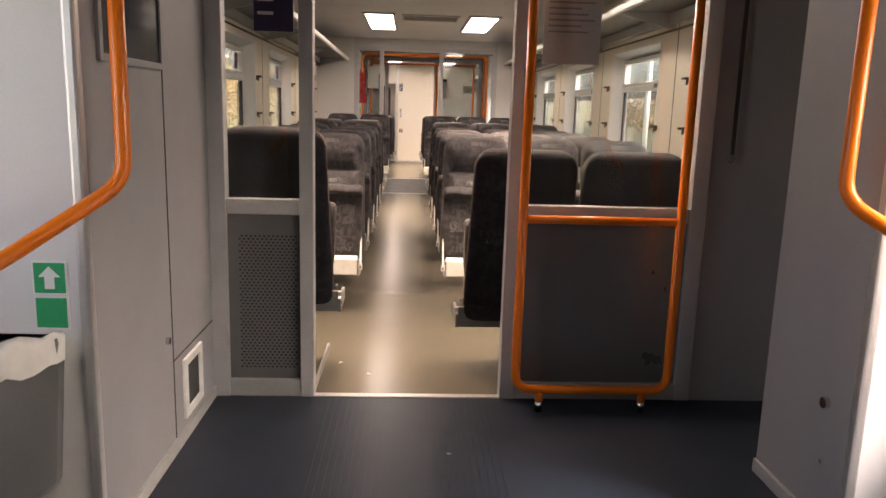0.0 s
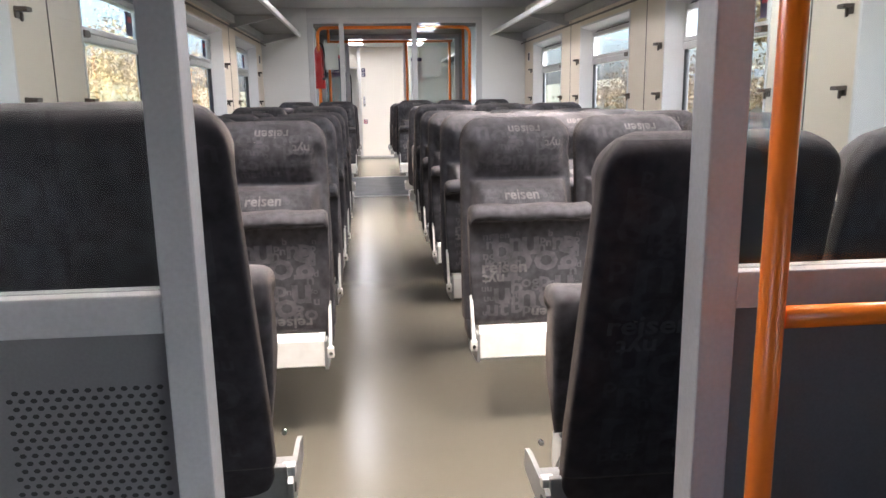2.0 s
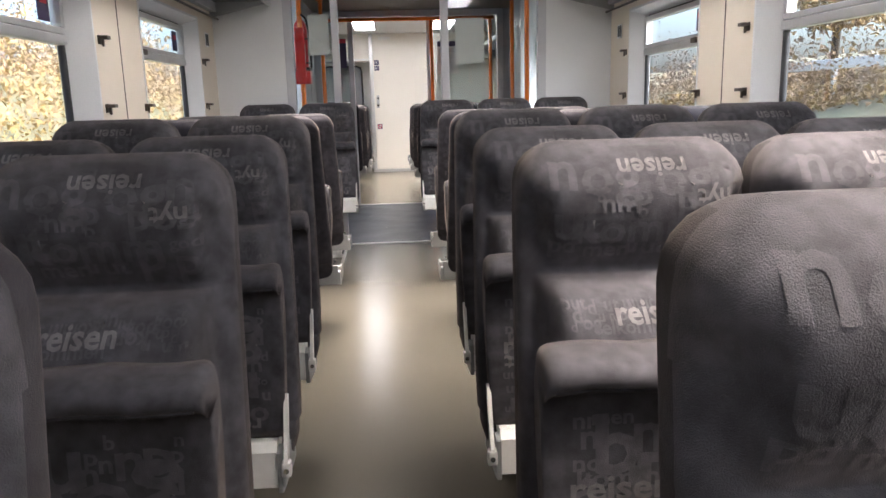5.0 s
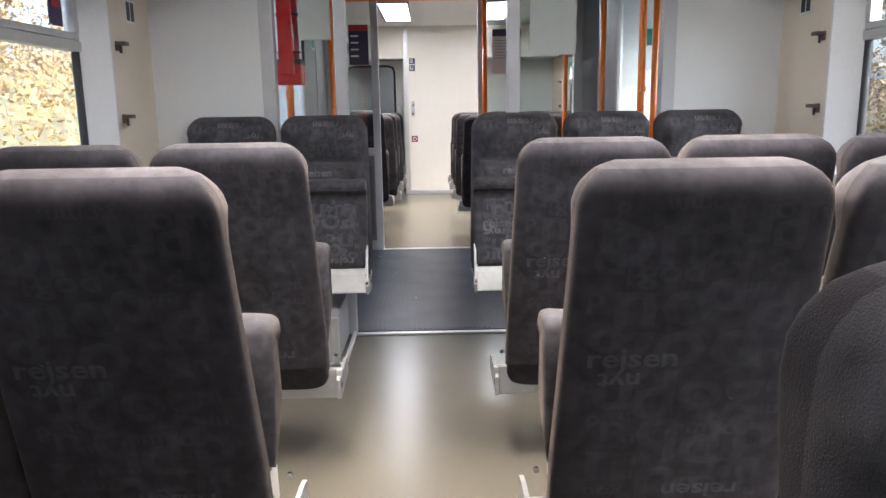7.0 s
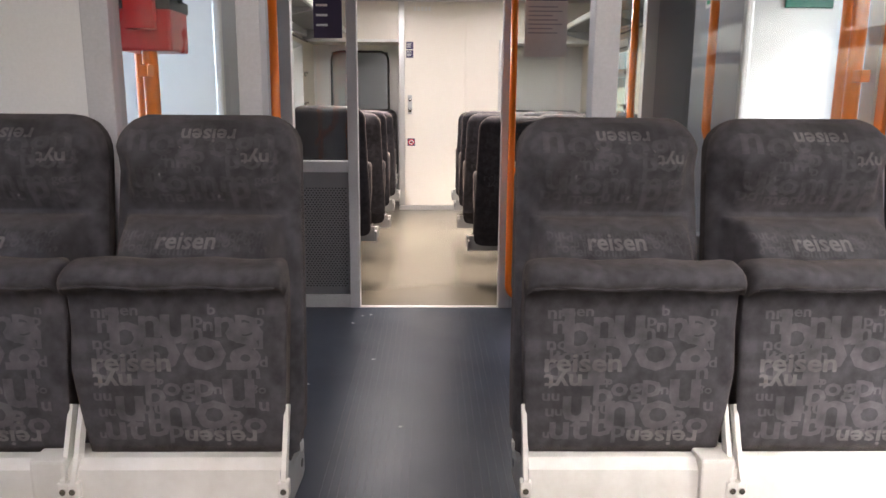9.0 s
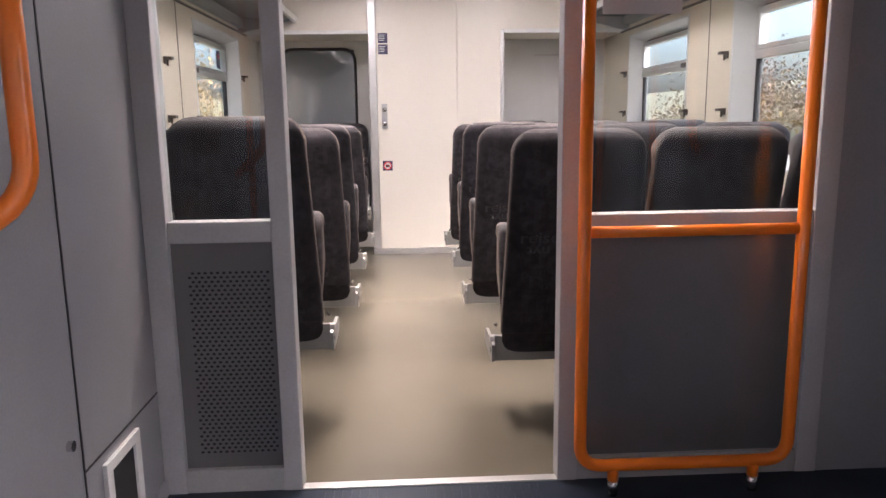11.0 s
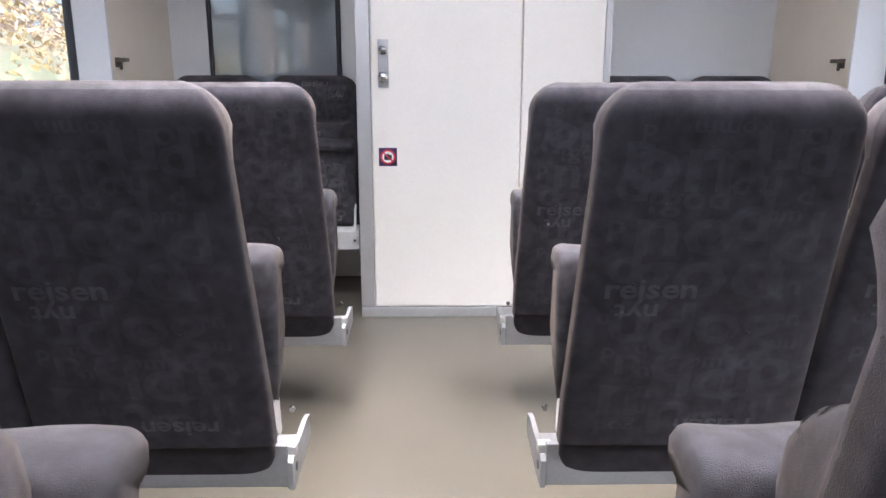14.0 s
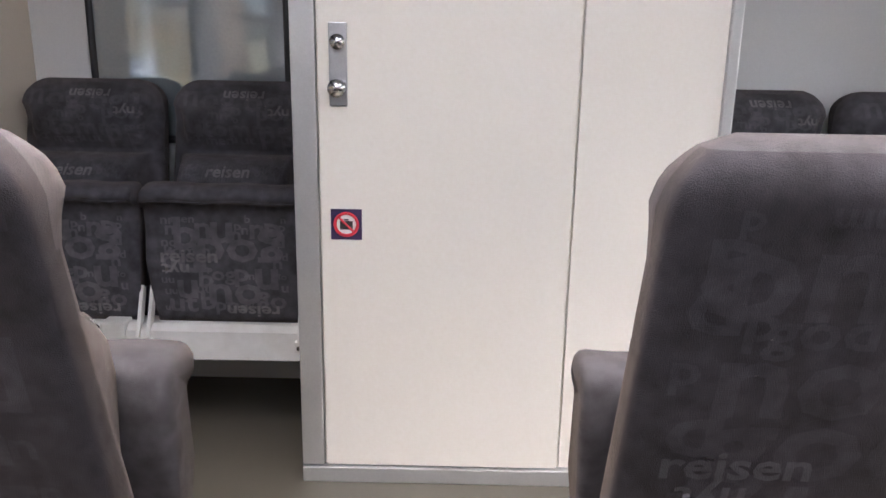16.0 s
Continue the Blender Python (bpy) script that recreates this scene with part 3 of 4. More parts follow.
def bench(count, name, label, group, low=0.0, pitch=0.472, inset=0.015):
    """A row of folded tip-up seats on one beam, facing -y; x grows away from the aisle, front of the beam at y = 0.
    inset: how far the end plates stand out beyond the outer seats."""
    b = thing(name, (0, 0, 0), label, "train seat", group)
    length = pitch * count + 2 * inset
    k = min(1.0, pitch / 0.464)
    # beam: white front plate, grey rear plate, end plates
    part("front_plate", extrude_profile([(0.0, 0.262), (0.012, 0.255), (0.03, 0.262), (0.10, 0.345), (0.10, 0.36), (0.03, 0.362), (0.008, 0.345)], 0.012 + low * 0.9, length - 0.012 - low * 0.9), M_PLATE, b, "white enamelled seat beam plate")
    part("rear_plate", boxes([(0.012, length - 0.012, 0.188, 0.203, 0.236, 0.33), (0.012, length - 0.012, 0.10, 0.187, 0.236, 0.252)] + ([(0.0115, 0.055, 0.10, 0.1875, 0.253, 0.302), (length - 0.055, length - 0.0115, 0.10, 0.1875, 0.253, 0.302)] if low else []), 0.003), M_SEATGREY, b, "grey rear plate of the beam")
    for x, out in ((0.0, -1), (length - 0.011, 1)):
        cap = part("end_cap", extrude_profile([(-0.004, 0.25), (0.03, 0.245), (0.19, 0.232), (0.212, 0.236), (0.214, 0.298), (0.200, 0.306), (0.09, 0.315 - low * 0.15), (0.04, 0.352 - low * 0.75), (0.0, 0.345 - low * 0.75)], x, x + 0.011), M_SEATGREY, b, "pale grey end plate")
        xc = x + 0.0055 + out * 0.0062
        part("slot", tube([(xc - 0.001, 0.180, 0.272), (xc + 0.001, 0.180, 0.272)], 0.010, 10), M_BLACK, cap, "dark slotted hole")
        part("knuckle", boxes([(x - 0.004 - 0.010 * (out > 0), x + 0.015 + 0.010 * (out < 0), 0.170, 0.196, 0.302, 0.326)], 0.005), M_ALU, cap, "bright metal knuckle")
    for x in ((0.40,) if count == 2 else (0.40, 1.05)):
        part("leg", boxes([(x - 0.03, x + 0.03, 0.12, 0.16, -0.062, 0.236)], 0.004), M_STEEL, b, "grey steel leg")
        part("clamp", boxes([(x - 0.035, x + 0.035, -0.006, 0.09, 0.25, 0.372)], 0.006), M_PLATE, b)
    first = None
    for i in range(count):
        cx = inset + pitch * (i + 0.5)
        if first is None:
            back = part("backrest", backrest_bm(), M_FABRIC_SHADED, b, "grey-brown printed fabric backrest", True)
            back.data.materials.append(M_FABRIC_LIT)
            # front and top faces take the lit tone, the rear keeps the shaded one
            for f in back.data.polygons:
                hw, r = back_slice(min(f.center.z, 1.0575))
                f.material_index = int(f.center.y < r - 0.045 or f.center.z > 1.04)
            cush = part("seat_cushion", cushion_bm(low), M_FABRIC_LIT, b, "grey printed cushion, tipped up", True)
            pf = part("print", prints(scatter_words(3, 3200, 0.190, 0.39, 0.685 - low, (0.03, 0.04, 0.055, 0.085, 0.13), FILL), [(y, shorter(z, low)) for y, z in cush_front], -0.0012, 1), M_PRINT, cush, "lighter woven letters")
            pb = part("pale_print", prints([("reisen", 0.056, -0.10, 0.565, False), ("nyt", 0.052, -0.14, 0.525, True), ("reisen", 0.052, 0.08, 0.40, True)], [(y, shorter(z, low)) for y, z in cush_front], -0.0026, 1), M_PRINT_BRIGHT, cush, "pale woven words")
            qf = part("print", prints(scatter_words(5, 420, 0.185, 0.86, 1.03, (0.03, 0.042, 0.06, 0.085), FILL) + scatter_words(6, 500, 0.165, 0.77, 0.82, (0.02, 0.028), FILL), "front", -0.0012, 1), M_PRINT_SOFT, back)
            qr = part("print", prints(scatter_words(8, 1500, 0.195, 0.38, 1.0, (0.045, 0.06, 0.10, 0.15), FILL), "rear", 0.0012, -1), M_PRINT_SHADED, back)
            qb = part("pale_print", prints([("reisen", 0.044, -0.01, 0.795, False), ("nyt", 0.04, 0.13, 0.965, True), ("reisen", 0.042, 0.02, 1.015, True)], "front", -0.0026, 1), M_PRINT_BRIGHT, back, "pale woven words")
            qc = part("pale_print", prints([("reisen", 0.055, -0.10, 0.70, False), ("nyt", 0.05, -0.12, 0.655, True), ("reisen", 0.05, 0.06, 0.40, True)], "rear", 0.0026, -1), M_PRINT_PALE_SHADED, back, "pale woven words")
            pip = part("piping", tube([(u * 0.228, 0.010, shorter(0.7305, low) + 0.003 * math.sin(u * 7.07)) for u in (-0.94, -0.7, -0.45, -0.2, 0, 0.2, 0.45, 0.7, 0.94)], 0.0035, 6), M_FABRIC_LIT, cush, "", True)
            for o in (pf, pb, qf, qr, qb, qc):
                o["kind"] = "stuff"
            hinges = []
            for s in (-1, 1):
                bm = extrude_profile([(-0.012, 0.30), (0.012, 0.295), (0.030, 0.34), (0.075, 0.46), (0.055, 0.47), (0.008, 0.36), (-0.008, 0.33)], s * (0.221 - low * 0.7) - 0.005, s * (0.221 - low * 0.7) + 0.005)
                add_box(bm, s * (0.221 - low * 0.7) - 0.012, s * (0.221 - low * 0.7) + 0.012, -0.010, 0.015, 0.29, 0.325, 0.004)
                h = part("hinge_arm", bm, M_PLATE, b, "pale metal hinge arm")
                part("bolt", tube([(s * 0.222, -0.014, 0.307), (s * 0.222, -0.006, 0.307)], 0.007, 8), M_CHROME, h)
                hinges.append(h)
            first = [back, cush, *hinges]
            for o in first:
                o.location.x = cx
                o.scale.x = k
        else:
            for o in first:
                c = copy_thing(o, pose(cx, 0, 0))
    return b


def seat_rows():
    label2 = "grey-brown printed fabric double seat with tipped-up cushions"
    label3 = "grey-brown printed fabric triple seat with tipped-up cushions"
    g2, g3 = "double seats along the aisle", "triple seats along the aisle"
    # pitch and inset of the narrow seats, those by the vestibule, the turned ones and those at the end wall
    kinds = {"narrow": (0.0, 0.427, -0.02), "vestibule": (0.0, 0.447, -0.006), "turned": (0.06, 0.464, 0.032), "end": (0.0, 0.472, 0.015)}
    made = {}
    def put(count, kind, m):
        if (count, kind) not in made:
            made[count, kind] = bench(count, "double_seat" if count == 2 else "triple_seat", label2 if count == 2 else label3, g2 if count == 2 else g3, *kinds[kind])
            made[count, kind].matrix_basis = m
        else:
            copy_thing(made[count, kind], m)
    def length(count, kind):
        return kinds[kind][1] * count + 2 * kinds[kind][2]
    for y, z in ((4.125, -0.018), (4.912, -0.018), (5.650, -0.018), (6.30, -0.018), (6.88, 0.02)):
        put(2, "narrow", pose(-0.093 - length(2, "narrow"), y, z))
        put(3, "narrow", pose(0.405, y, z))
    put(2, "vestibule", pose(-0.090 - length(2, "vestibule"), 10.142, 0.055))
    put(3, "vestibule", pose(0.399, 10.142, 0.055))
    for y, z in ((3.18, -0.015), (8.26, 0.0), (9.105, 0.0), (13.18, 0.01), (13.99, 0.012), (14.805, 0.018), (15.645, 0.0)):
        if y in (3.18, 13.18):      # the first double of each saloon stands a little higher, on the raised floor duct
            put(2, "turned", pose(-0.128 if y > 9 else -0.108, 13.41 if y > 9 else 3.38, 0.062 if y > 9 else 0.05, 0, 0, 180))
        else:
            put(2, "turned", pose(-0.103 if y == 14.805 else -0.092, y + 0.20, z, 0, 0, 180))
        put(3, "turned", pose({3.18: 0.412, 13.18: 0.432}.get(y, 0.402) + length(3, "turned"), y + 0.20, z, 0, 0, 180))
    put(2, "end", pose(-0.15 - length(2, "end"), 16.81, 0))
    put(2, "end", pose(0.95, 16.81, 0))


seat_rows()


# ---- glazed partitions ----
def partition(name, y, side):
    """side: -1 when the vestibule lies before it, 1 when behind it."""
    p = tagged(new(name), "grey framed partition with glass screens and lower panels", "partition", kind="structure")
    y0, y1 = y - 0.03, y + 0.03
    def put(nm, rows, mat, label="", bevel=0.004):
        return part(nm, boxes(rows, bevel), mat, p, label)
    put("solid_wall", [(XL, -0.60, y0, y1, 0, CEIL), (1.40, XR, y0, y1, 0, CEIL)], M_WHITE if side > 0 else M_VEST, "", 0)
    put("header", [(-0.60, 1.40, y0, y1, 2.045, CEIL)], M_HEADER, "glossy header panel above the doorway", 0)
    put("top_rail", [(-0.60, 1.40, y0 - 0.004, y1 + 0.004, 1.985, 2.045)], M_FRAME)
    for a, b in ((-0.60, -0.535), (-0.245, -0.19), (0.585, 0.645), (1.335, 1.40)):
        put("post", [(a, b, y0 - 0.004, y1 + 0.004, 0.0, 1.985)], M_FRAME, "light grey upright post")
    for a, b in ((-0.535, -0.245), (0.645, 1.335)):
        put("rail", [(a, b, y0, y1, 0.765, 0.826)], M_FRAME)
        put("foot_rail", [(a, b, y0, y1, 0.0, 0.075)], M_GREYPAINT)
        g = put("glass", [(a, b, y - 0.004, y + 0.004, 0.826, 1.985)], M_GLASS, "clear glass screen", 0)
        g.visible_shadow = False
    put("lower_panel", [(0.645, 1.335, y - 0.012, y + 0.012, 0.075, 0.765)], M_PANEL, "brushed dark steel lower panel", 0)
    g = put("grille_panel", [(-0.535, -0.245, y - 0.010, y + 0.010, 0.075, 0.765)], M_PANEL, "grey perforated ventilation panel", 0)
    holes = bmesh.new()
    for r in range(44):
        for c in range(13):
            cx = -0.487 + c * 0.0178 + (0.0089 if r % 2 else 0)
            cz = 0.125 + r * 0.0128
            for s in (-1, 1):
                yy = y + s * 0.0112
                holes.faces.new([holes.verts.new((cx + 0.0055 * math.cos(q), yy, cz + 0.0042 * math.sin(q))) for q in (k * math.pi / 3 for k in range(6))])
    tagged(part("perforation", holes, M_BLACK, g, "dark round perforations"), kind="stuff")
    # notices on the glass, their fronts towards the vestibule
    f = side
    n = tagged(thing("notice_board", (-0.34, y + f * 0.006, 1.47)), "dark purple information notice on the glass screen", "notice", "notices on the glass")
    part("backing", box(-0.075, 0.075, *sorted((0.0, f * 0.004)), 0.0, 0.30), M_PAPER, n, "pale back of the card")
    part("card", box(-0.075, 0.075, *sorted((f * 0.0045, f * 0.012)), 0.0, 0.30, 0.002), M_PURPLE, n)
    part("header_stripe", box(-0.073, 0.073, *sorted((f * 0.012, f * 0.0135)), 0.255, 0.295), M_SIGNRED, n, "dark red stripe")
    for k in range(4):
        part("text_line", box(-0.06, 0.0, *sorted((f * 0.012, f * 0.0135)), 0.21 - k * 0.05, 0.222 - k * 0.05), M_SIGNWHITE, n)
    n = tagged(thing("notice_sheet", (0.81, y + f * 0.006, 1.385)), "pale paper notice with dark heading on the glass screen", "notice", "notices on the glass")
    part("sheet", box(-0.112, 0.112, *sorted((0.0, f * 0.003)), 0.0, 0.34), M_PAPER, n)
    part("heading", box(-0.111, 0.111, *sorted((f * 0.003, f * 0.0042)), 0.285, 0.338), M_PURPLE, n, "dark heading band")
    for k in range(7):
        part("text_line", box(-0.095, 0.06 + 0.03 * math.sin(k * 2.1), *sorted((f * 0.003, f * 0.0042)), 0.25 - k * 0.022, 0.257 - k * 0.022), M_VEST, n)
    return p


partition("wall_partition_1", P1, -1)
partition("wall_partition_2", P2, 1)
partition("wall_partition_3", P3, -1)


def handrail_frame(y, label):
    h = thing("handrail", (0.63, y, 0.0), label, "handrail", "orange handrails")
    pts = rounded([(0.0, 0, 1.93), (0.0, 0, 0.097), (0.62, 0, 0.097), (0.62, 0, 1.93)], 0.07, 6)
    part("frame_tube", tube(pts, 0.0185, 14), M_ORANGE, h, "", True)
    part("cross_tube", tube([(0.018, 0, 0.79), (0.602, 0, 0.79)], 0.0165, 12), M_ORANGE, h, "", True)
    part("top_tube", tube([(-1.12, 0, 1.945), (0.66, 0, 1.945)], 0.0185, 12), M_ORANGE, h, "", True)
    for x in (0.10, 0.52):
        f = part("foot", tube([(x, 0, 0.004), (x, 0, 0.052)], 0.015, 12), M_CHROME, h, "chrome foot", True)
        part("stub", tube([(x, 0, 0.050), (x, 0, 0.095)], 0.0165, 12), M_ORANGE, h, "", True)
    return h


handrail_frame(P1 - 0.16, "orange tubular handrail frame on chrome feet")
handrail_frame(P3 - 0.13, "orange tubular handrail frame on chrome feet")


# ---- end wall with the cab door ----
def end_wall():
    w = tagged(part("wall_end", boxes([(XL, XR, YE, YE + 0.08, 0, CEIL)]), M_WHITE), "pale grey end wall of the carriage", "wall", kind="structure")
    b = tagged(part("wall_cab_box", boxes([(-0.125, 0.92, YD + 0.012, YE, 0, CEIL), (XL, -0.125, YD + 0.012, YE, 1.76, CEIL), (0.92, XR, YD + 0.012, YE, 1.76, CEIL)]), M_DOOR), "cream panelled bulkhead round the cab door", "wall", kind="structure")
    for a, c in ((-0.135, -0.075), (0.905, 0.932)):
        part("edge_trim", box(a, c, YD - 0.012, YD + 0.0115, 0.05, 1.775 if a > 0 else CEIL, 0.004), M_ALU, b, "aluminium edge trim")
    part("fixed_panel", box(0.565, 0.904, YD, YD + 0.0115, 0.05, CEIL - 0.002), M_DOOR, b)
    part("kick_strip", box(-0.135, 0.932, YD - 0.016, YD + 0.0115, 0.0, 0.045, 0.004), M_ALU, b, "grey kick strip")
    part("recess_edge", boxes([(XL, -0.136, YD, YD + 0.0115, 1.745, 1.775), (0.933, XR, YD, YD + 0.0115, 1.745, 1.775)], 0.003), M_SIGNWHITE, b)
    d = thing("door_1", (-0.07, YD - 0.004, 0.05), "cream painted closed cab door with steel lock plate", "door", kind="structure")
    part("leaf", box(0.0, 0.627, -0.004, 0.015, 0.0, 1.95, 0.003), M_DOOR, d)
    lock = part("lock_plate", box(0.028, 0.072, -0.010, -0.0045, 0.965, 1.16, 0.003), M_STEEL, d, "brushed steel lock plate")
    part("knob", tube([(0.05, -0.045, 1.008), (0.05, -0.040, 1.008), (0.05, -0.0105, 1.008)], 0.021, 20), M_CHROME, lock, "round chrome knob", True)
    part("cylinder", tube([(0.05, -0.022, 1.115), (0.05, -0.0105, 1.115)], 0.018, 18), M_CHROME, lock, "lock cylinder", True)
    s = thing("prohibition_sign", (-0.006, YD - 0.0085, 0.723), "small square sticker with a crossed-out suitcase in a red ring", "sign")
    part("backing", box(-0.039, 0.039, -0.0015, 0.0, -0.039, 0.039), M_PURPLE, s, "dark purple square")
    bm = bmesh.new()
    bm.faces.new([bm.verts.new((0.031 * math.cos(a), -0.0020, 0.031 * math.sin(a))) for a in (k * math.pi / 16 for k in range(32))])
    part("white_disc", bm, M_SIGNWHITE, s)
    part("ring", tube([(0.0285 * math.cos(a), -0.0025, 0.0285 * math.sin(a)) for a in (k * math.pi / 16 for k in range(32))], 0.0042, 6, True), M_SIGNRED, s, "red ring")
    part("suitcase", boxes([(-0.016, 0.016, -0.003, -0.0021, -0.013, 0.009), (-0.006, 0.006, -0.003, -0.0021, 0.010, 0.014)]), M_BLACK, s, "black suitcase")
    part("slash", tube([(-0.02, -0.0035, 0.02), (0.02, -0.0035, -0.02)], 0.003, 6), M_SIGNRED, s, "red slash")
    for z in (1.675, 1.59):
        n = thing("door_sticker", (-0.02, YD - 0.0085, z), "small dark purple notice sticker on the cab door", "sticker", "stickers on the cab door")
        part("film", box(-0.037, 0.037, -0.0015, 0.0, 0.0, 0.075), M_PURPLE, n)
        for k in range(4):
            part("text_line", box(-0.03, 0.018 - 0.008 * (k % 2), -0.0026, -0.0016, 0.058 - k * 0.013, 0.062 - k * 0.013), M_SIGNWHITE, n)
    n = thing("coach_number", (0.11, YD - 0.001, 2.055), "row of pale raised bars over the cab door", "number plate")
    for k in range(5):
        part("bar", box(-0.09 + k * 0.038, -0.064 + k * 0.038, -0.006, 0.0, 0.0, 0.045, 0.001), M_SIGNWHITE, n)
    part("backing", box(-0.11, 0.12, 0.0, 0.0115, -0.01, 0.055), M_DOOR, n)
    w = thing("end_window", (-0.60, YE, 0.86), "dark end window in a rounded black rubber frame", "window")
    part("seal", tube(rounded([(-0.318, -0.008, 0.0), (0.318, -0.008, 0.0), (0.318, -0.008, 0.83), (-0.318, -0.008, 0.83)], 0.11, 6, True), 0.013, 8, True), M_BLACK, w, "black rubber seal", True)
    part("pane", box(-0.312, 0.312, -0.010, -0.002, 0.006, 0.824, 0.0), M_DARKGLASS, w, "dark blue-grey glass")
    bar = thing("wall_bar", (1.45, YE, 1.625), "short pale metal bar on the end wall", "bar")
    part("rod", box(-0.165, 0.165, -0.03, -0.012, -0.008, 0.008, 0.003), M_ALU, bar)
    for x in (-0.14, 0.14):
        part("stud", box(x - 0.008, x + 0.008, -0.012, 0.0, -0.006, 0.006), M_ALU, bar)
    return d


end_wall()
w = tagged(part("wall_back", box(XL, XR, YB - 0.08, YB, 0, CEIL), M_VEST), "grey wall behind the vestibule", "wall", kind="structure")


# ---- vestibules ----
def side_doors():
    n = 2
    for a, b in DOORS:
        for xin, sg in ((XL, -1), (XR, 1)):
            d = thing("door_%d" % n, (xin + sg * 0.05, (a + b) / 2, 0.0), "white exterior sliding door with a tall window and orange edge", "door", kind="structure")
            n += 1
            h = (b - a) / 2
            xs = sorted((-0.02, 0.02))
            part("leaf", boxes([(*xs, -h, h, 0.0, 0.85), (*xs, -h, h, 1.8, ZD), (*xs, -h, -h + 0.16, 0.85, 1.8), (*xs, h - 0.16, h, 0.85, 1.8)]), M_WHITE, d)
            g = part("pane", box(-0.004, 0.004, -h + 0.16, h - 0.16, 0.85, 1.8), M_WINGLASS, d)
            g.visible_shadow = False
            x = -sg * 0.024
            part("seal", tube(rounded([(x, -h + 0.165, 0.855), (x, h - 0.165, 0.855), (x, h - 0.165, 1.795), (x, -h + 0.165, 1.795)], 0.09, 5, True), 0.013, 8, True), M_BLACK, d, "black rubber seal", True)
            for y in (-h + 0.03, h - 0.03):
                part("edge_strip", box(*sorted((-sg * 0.02, -sg * 0.05)), y - 0.028, y + 0.028, 0.02, ZD - 0.02, 0.006), M_ORANGE, d, "orange edge strip")


side_doors()


def vestibule(y1, name, near_l, near_r0, near_r1):
    """Lockers beside the doors: the left one reaches the partition at y1."""
    lk = tagged(part("wall_locker_left_" + name, boxes([(XL, -0.60, near_l, y1 - 0.03, 0.0, CEIL)], 0.0), M_VEST), "grey laminate locker wall beside the doors", "wall", kind="structure")
    part("face_panel", box(XL, -0.602, near_l - 0.006, near_l - 0.0005, 0.0, 2.04), M_WHITE, lk, "white end panel")
    part("corner_trim", box(-0.618, -0.588, near_l - 0.012, near_l + 0.02, 0.0, 2.04, 0.008), M_ALU, lk, "pale corner trim")
    part("skirting", box(-0.6, -0.588, near_l + 0.02, y1 - 0.035, 0.004, 0.05, 0.003), M_GREYPAINT, lk)
    ym = near_l + 0.62
    part("joint", box(-0.602, -0.598, ym - 0.003, ym + 0.003, 0.05, 2.0), M_BLACK, lk)
    part("joint", box(-0.602, -0.598, ym + 0.004, y1 - 0.035, 0.325, 0.330), M_BLACK, lk)
    part("lock", tube([(-0.6, ym - 0.06, 0.42), (-0.588, ym - 0.06, 0.42)], 0.012, 12), M_CHROME, lk, "small round lock")
    v = thing("wall_vent", (-0.6, ym + 0.20, 0.19), "white framed wall vent with a dark slot", "vent", "wall vents")
    part("frame", boxes([(0.0, 0.012, -0.11, 0.11, 0.08, 0.11), (0.0, 0.012, -0.11, 0.11, -0.11, -0.08), (0.0, 0.012, -0.11, -0.075, -0.08, 0.08), (0.0, 0.012, 0.075, 0.11, -0.08, 0.08)], 0.003), M_SIGNWHITE, v)
    part("slot", box(0.0, 0.004, -0.075, 0.075, -0.08, 0.08), M_BLACK, v, "dark slot")
    rk = tagged(part("wall_locker_right_" + name, boxes([(1.40, XR, near_r0, near_r1, 0.0, CEIL)], 0.0), M_VEST), "grey laminate locker wall beside the niche", "wall", kind="structure")
    part("face_panel", box(1.402, XR, near_r0 - 0.006, near_r0 - 0.0005, 0.0, 2.04), M_WHITE, rk, "white end panel")
    part("corner_trim", box(1.388, 1.418, near_r0 - 0.012, near_r0 + 0.02, 0.0, 2.04, 0.008), M_ALU, rk, "pale corner trim")
    part("skirting", box(1.388, 1.40, near_r0 + 0.02, near_r1, 0.004, 0.05, 0.003), M_GREYPAINT, rk)
    part("lock", tube([(1.4, near_r0 + 0.14, 0.40), (1.385, near_r0 + 0.14, 0.40)], 0.016, 14), M_CHROME, rk, "round chrome lock")
    part("bolt", tube([(1.4, near_r0 + 0.14, 0.22), (1.394, near_r0 + 0.14, 0.22)], 0.007, 10), M_STEEL, rk)
    # grab rails
    for x, sg, lab in ((-0.50 if y1 < 5 else -0.43, -1, "orange bent grab rail by the locker wall"), (1.29 if y1 < 5 else 1.345, 1, "orange bent grab rail by the niche")):
        y = near_l + (0.01 if y1 < 5 else 0.18)
        r = thing("grab_rail", (x, y, 1.0), lab, "handrail", "orange grab rails")
        pts = rounded([(0, 0, 1.06), (0, 0, 0.0), (sg * 0.20, -0.20, -0.16), (sg * 0.34, -0.42, -0.26), (sg * 0.6, -0.46, -0.26)], 0.06, 5)
        part("tube", tube(pts, 0.0185, 14), M_ORANGE, r, "", True)
        part("flange", box(sg * 0.005 - 0.03, sg * 0.005 + 0.03, -0.03, 0.03, 1.03, 1.05, 0.004), M_ORANGE, r)
    # escape signs on the end panels
    for x in (-0.685, 1.53):
        sgn = thing("escape_sign", (x, near_l - 0.0065 if x < 0 else near_r0 - 0.0065, 0.72), "pair of green and white escape signs on the panel", "sign", "escape signs")
        part("border", boxes([(-0.042, 0.042, -0.002, 0.0, 0.0, 0.085), (-0.042, 0.042, -0.002, 0.0, -0.088, -0.003)]), M_SIGNWHITE, sgn, "white border")
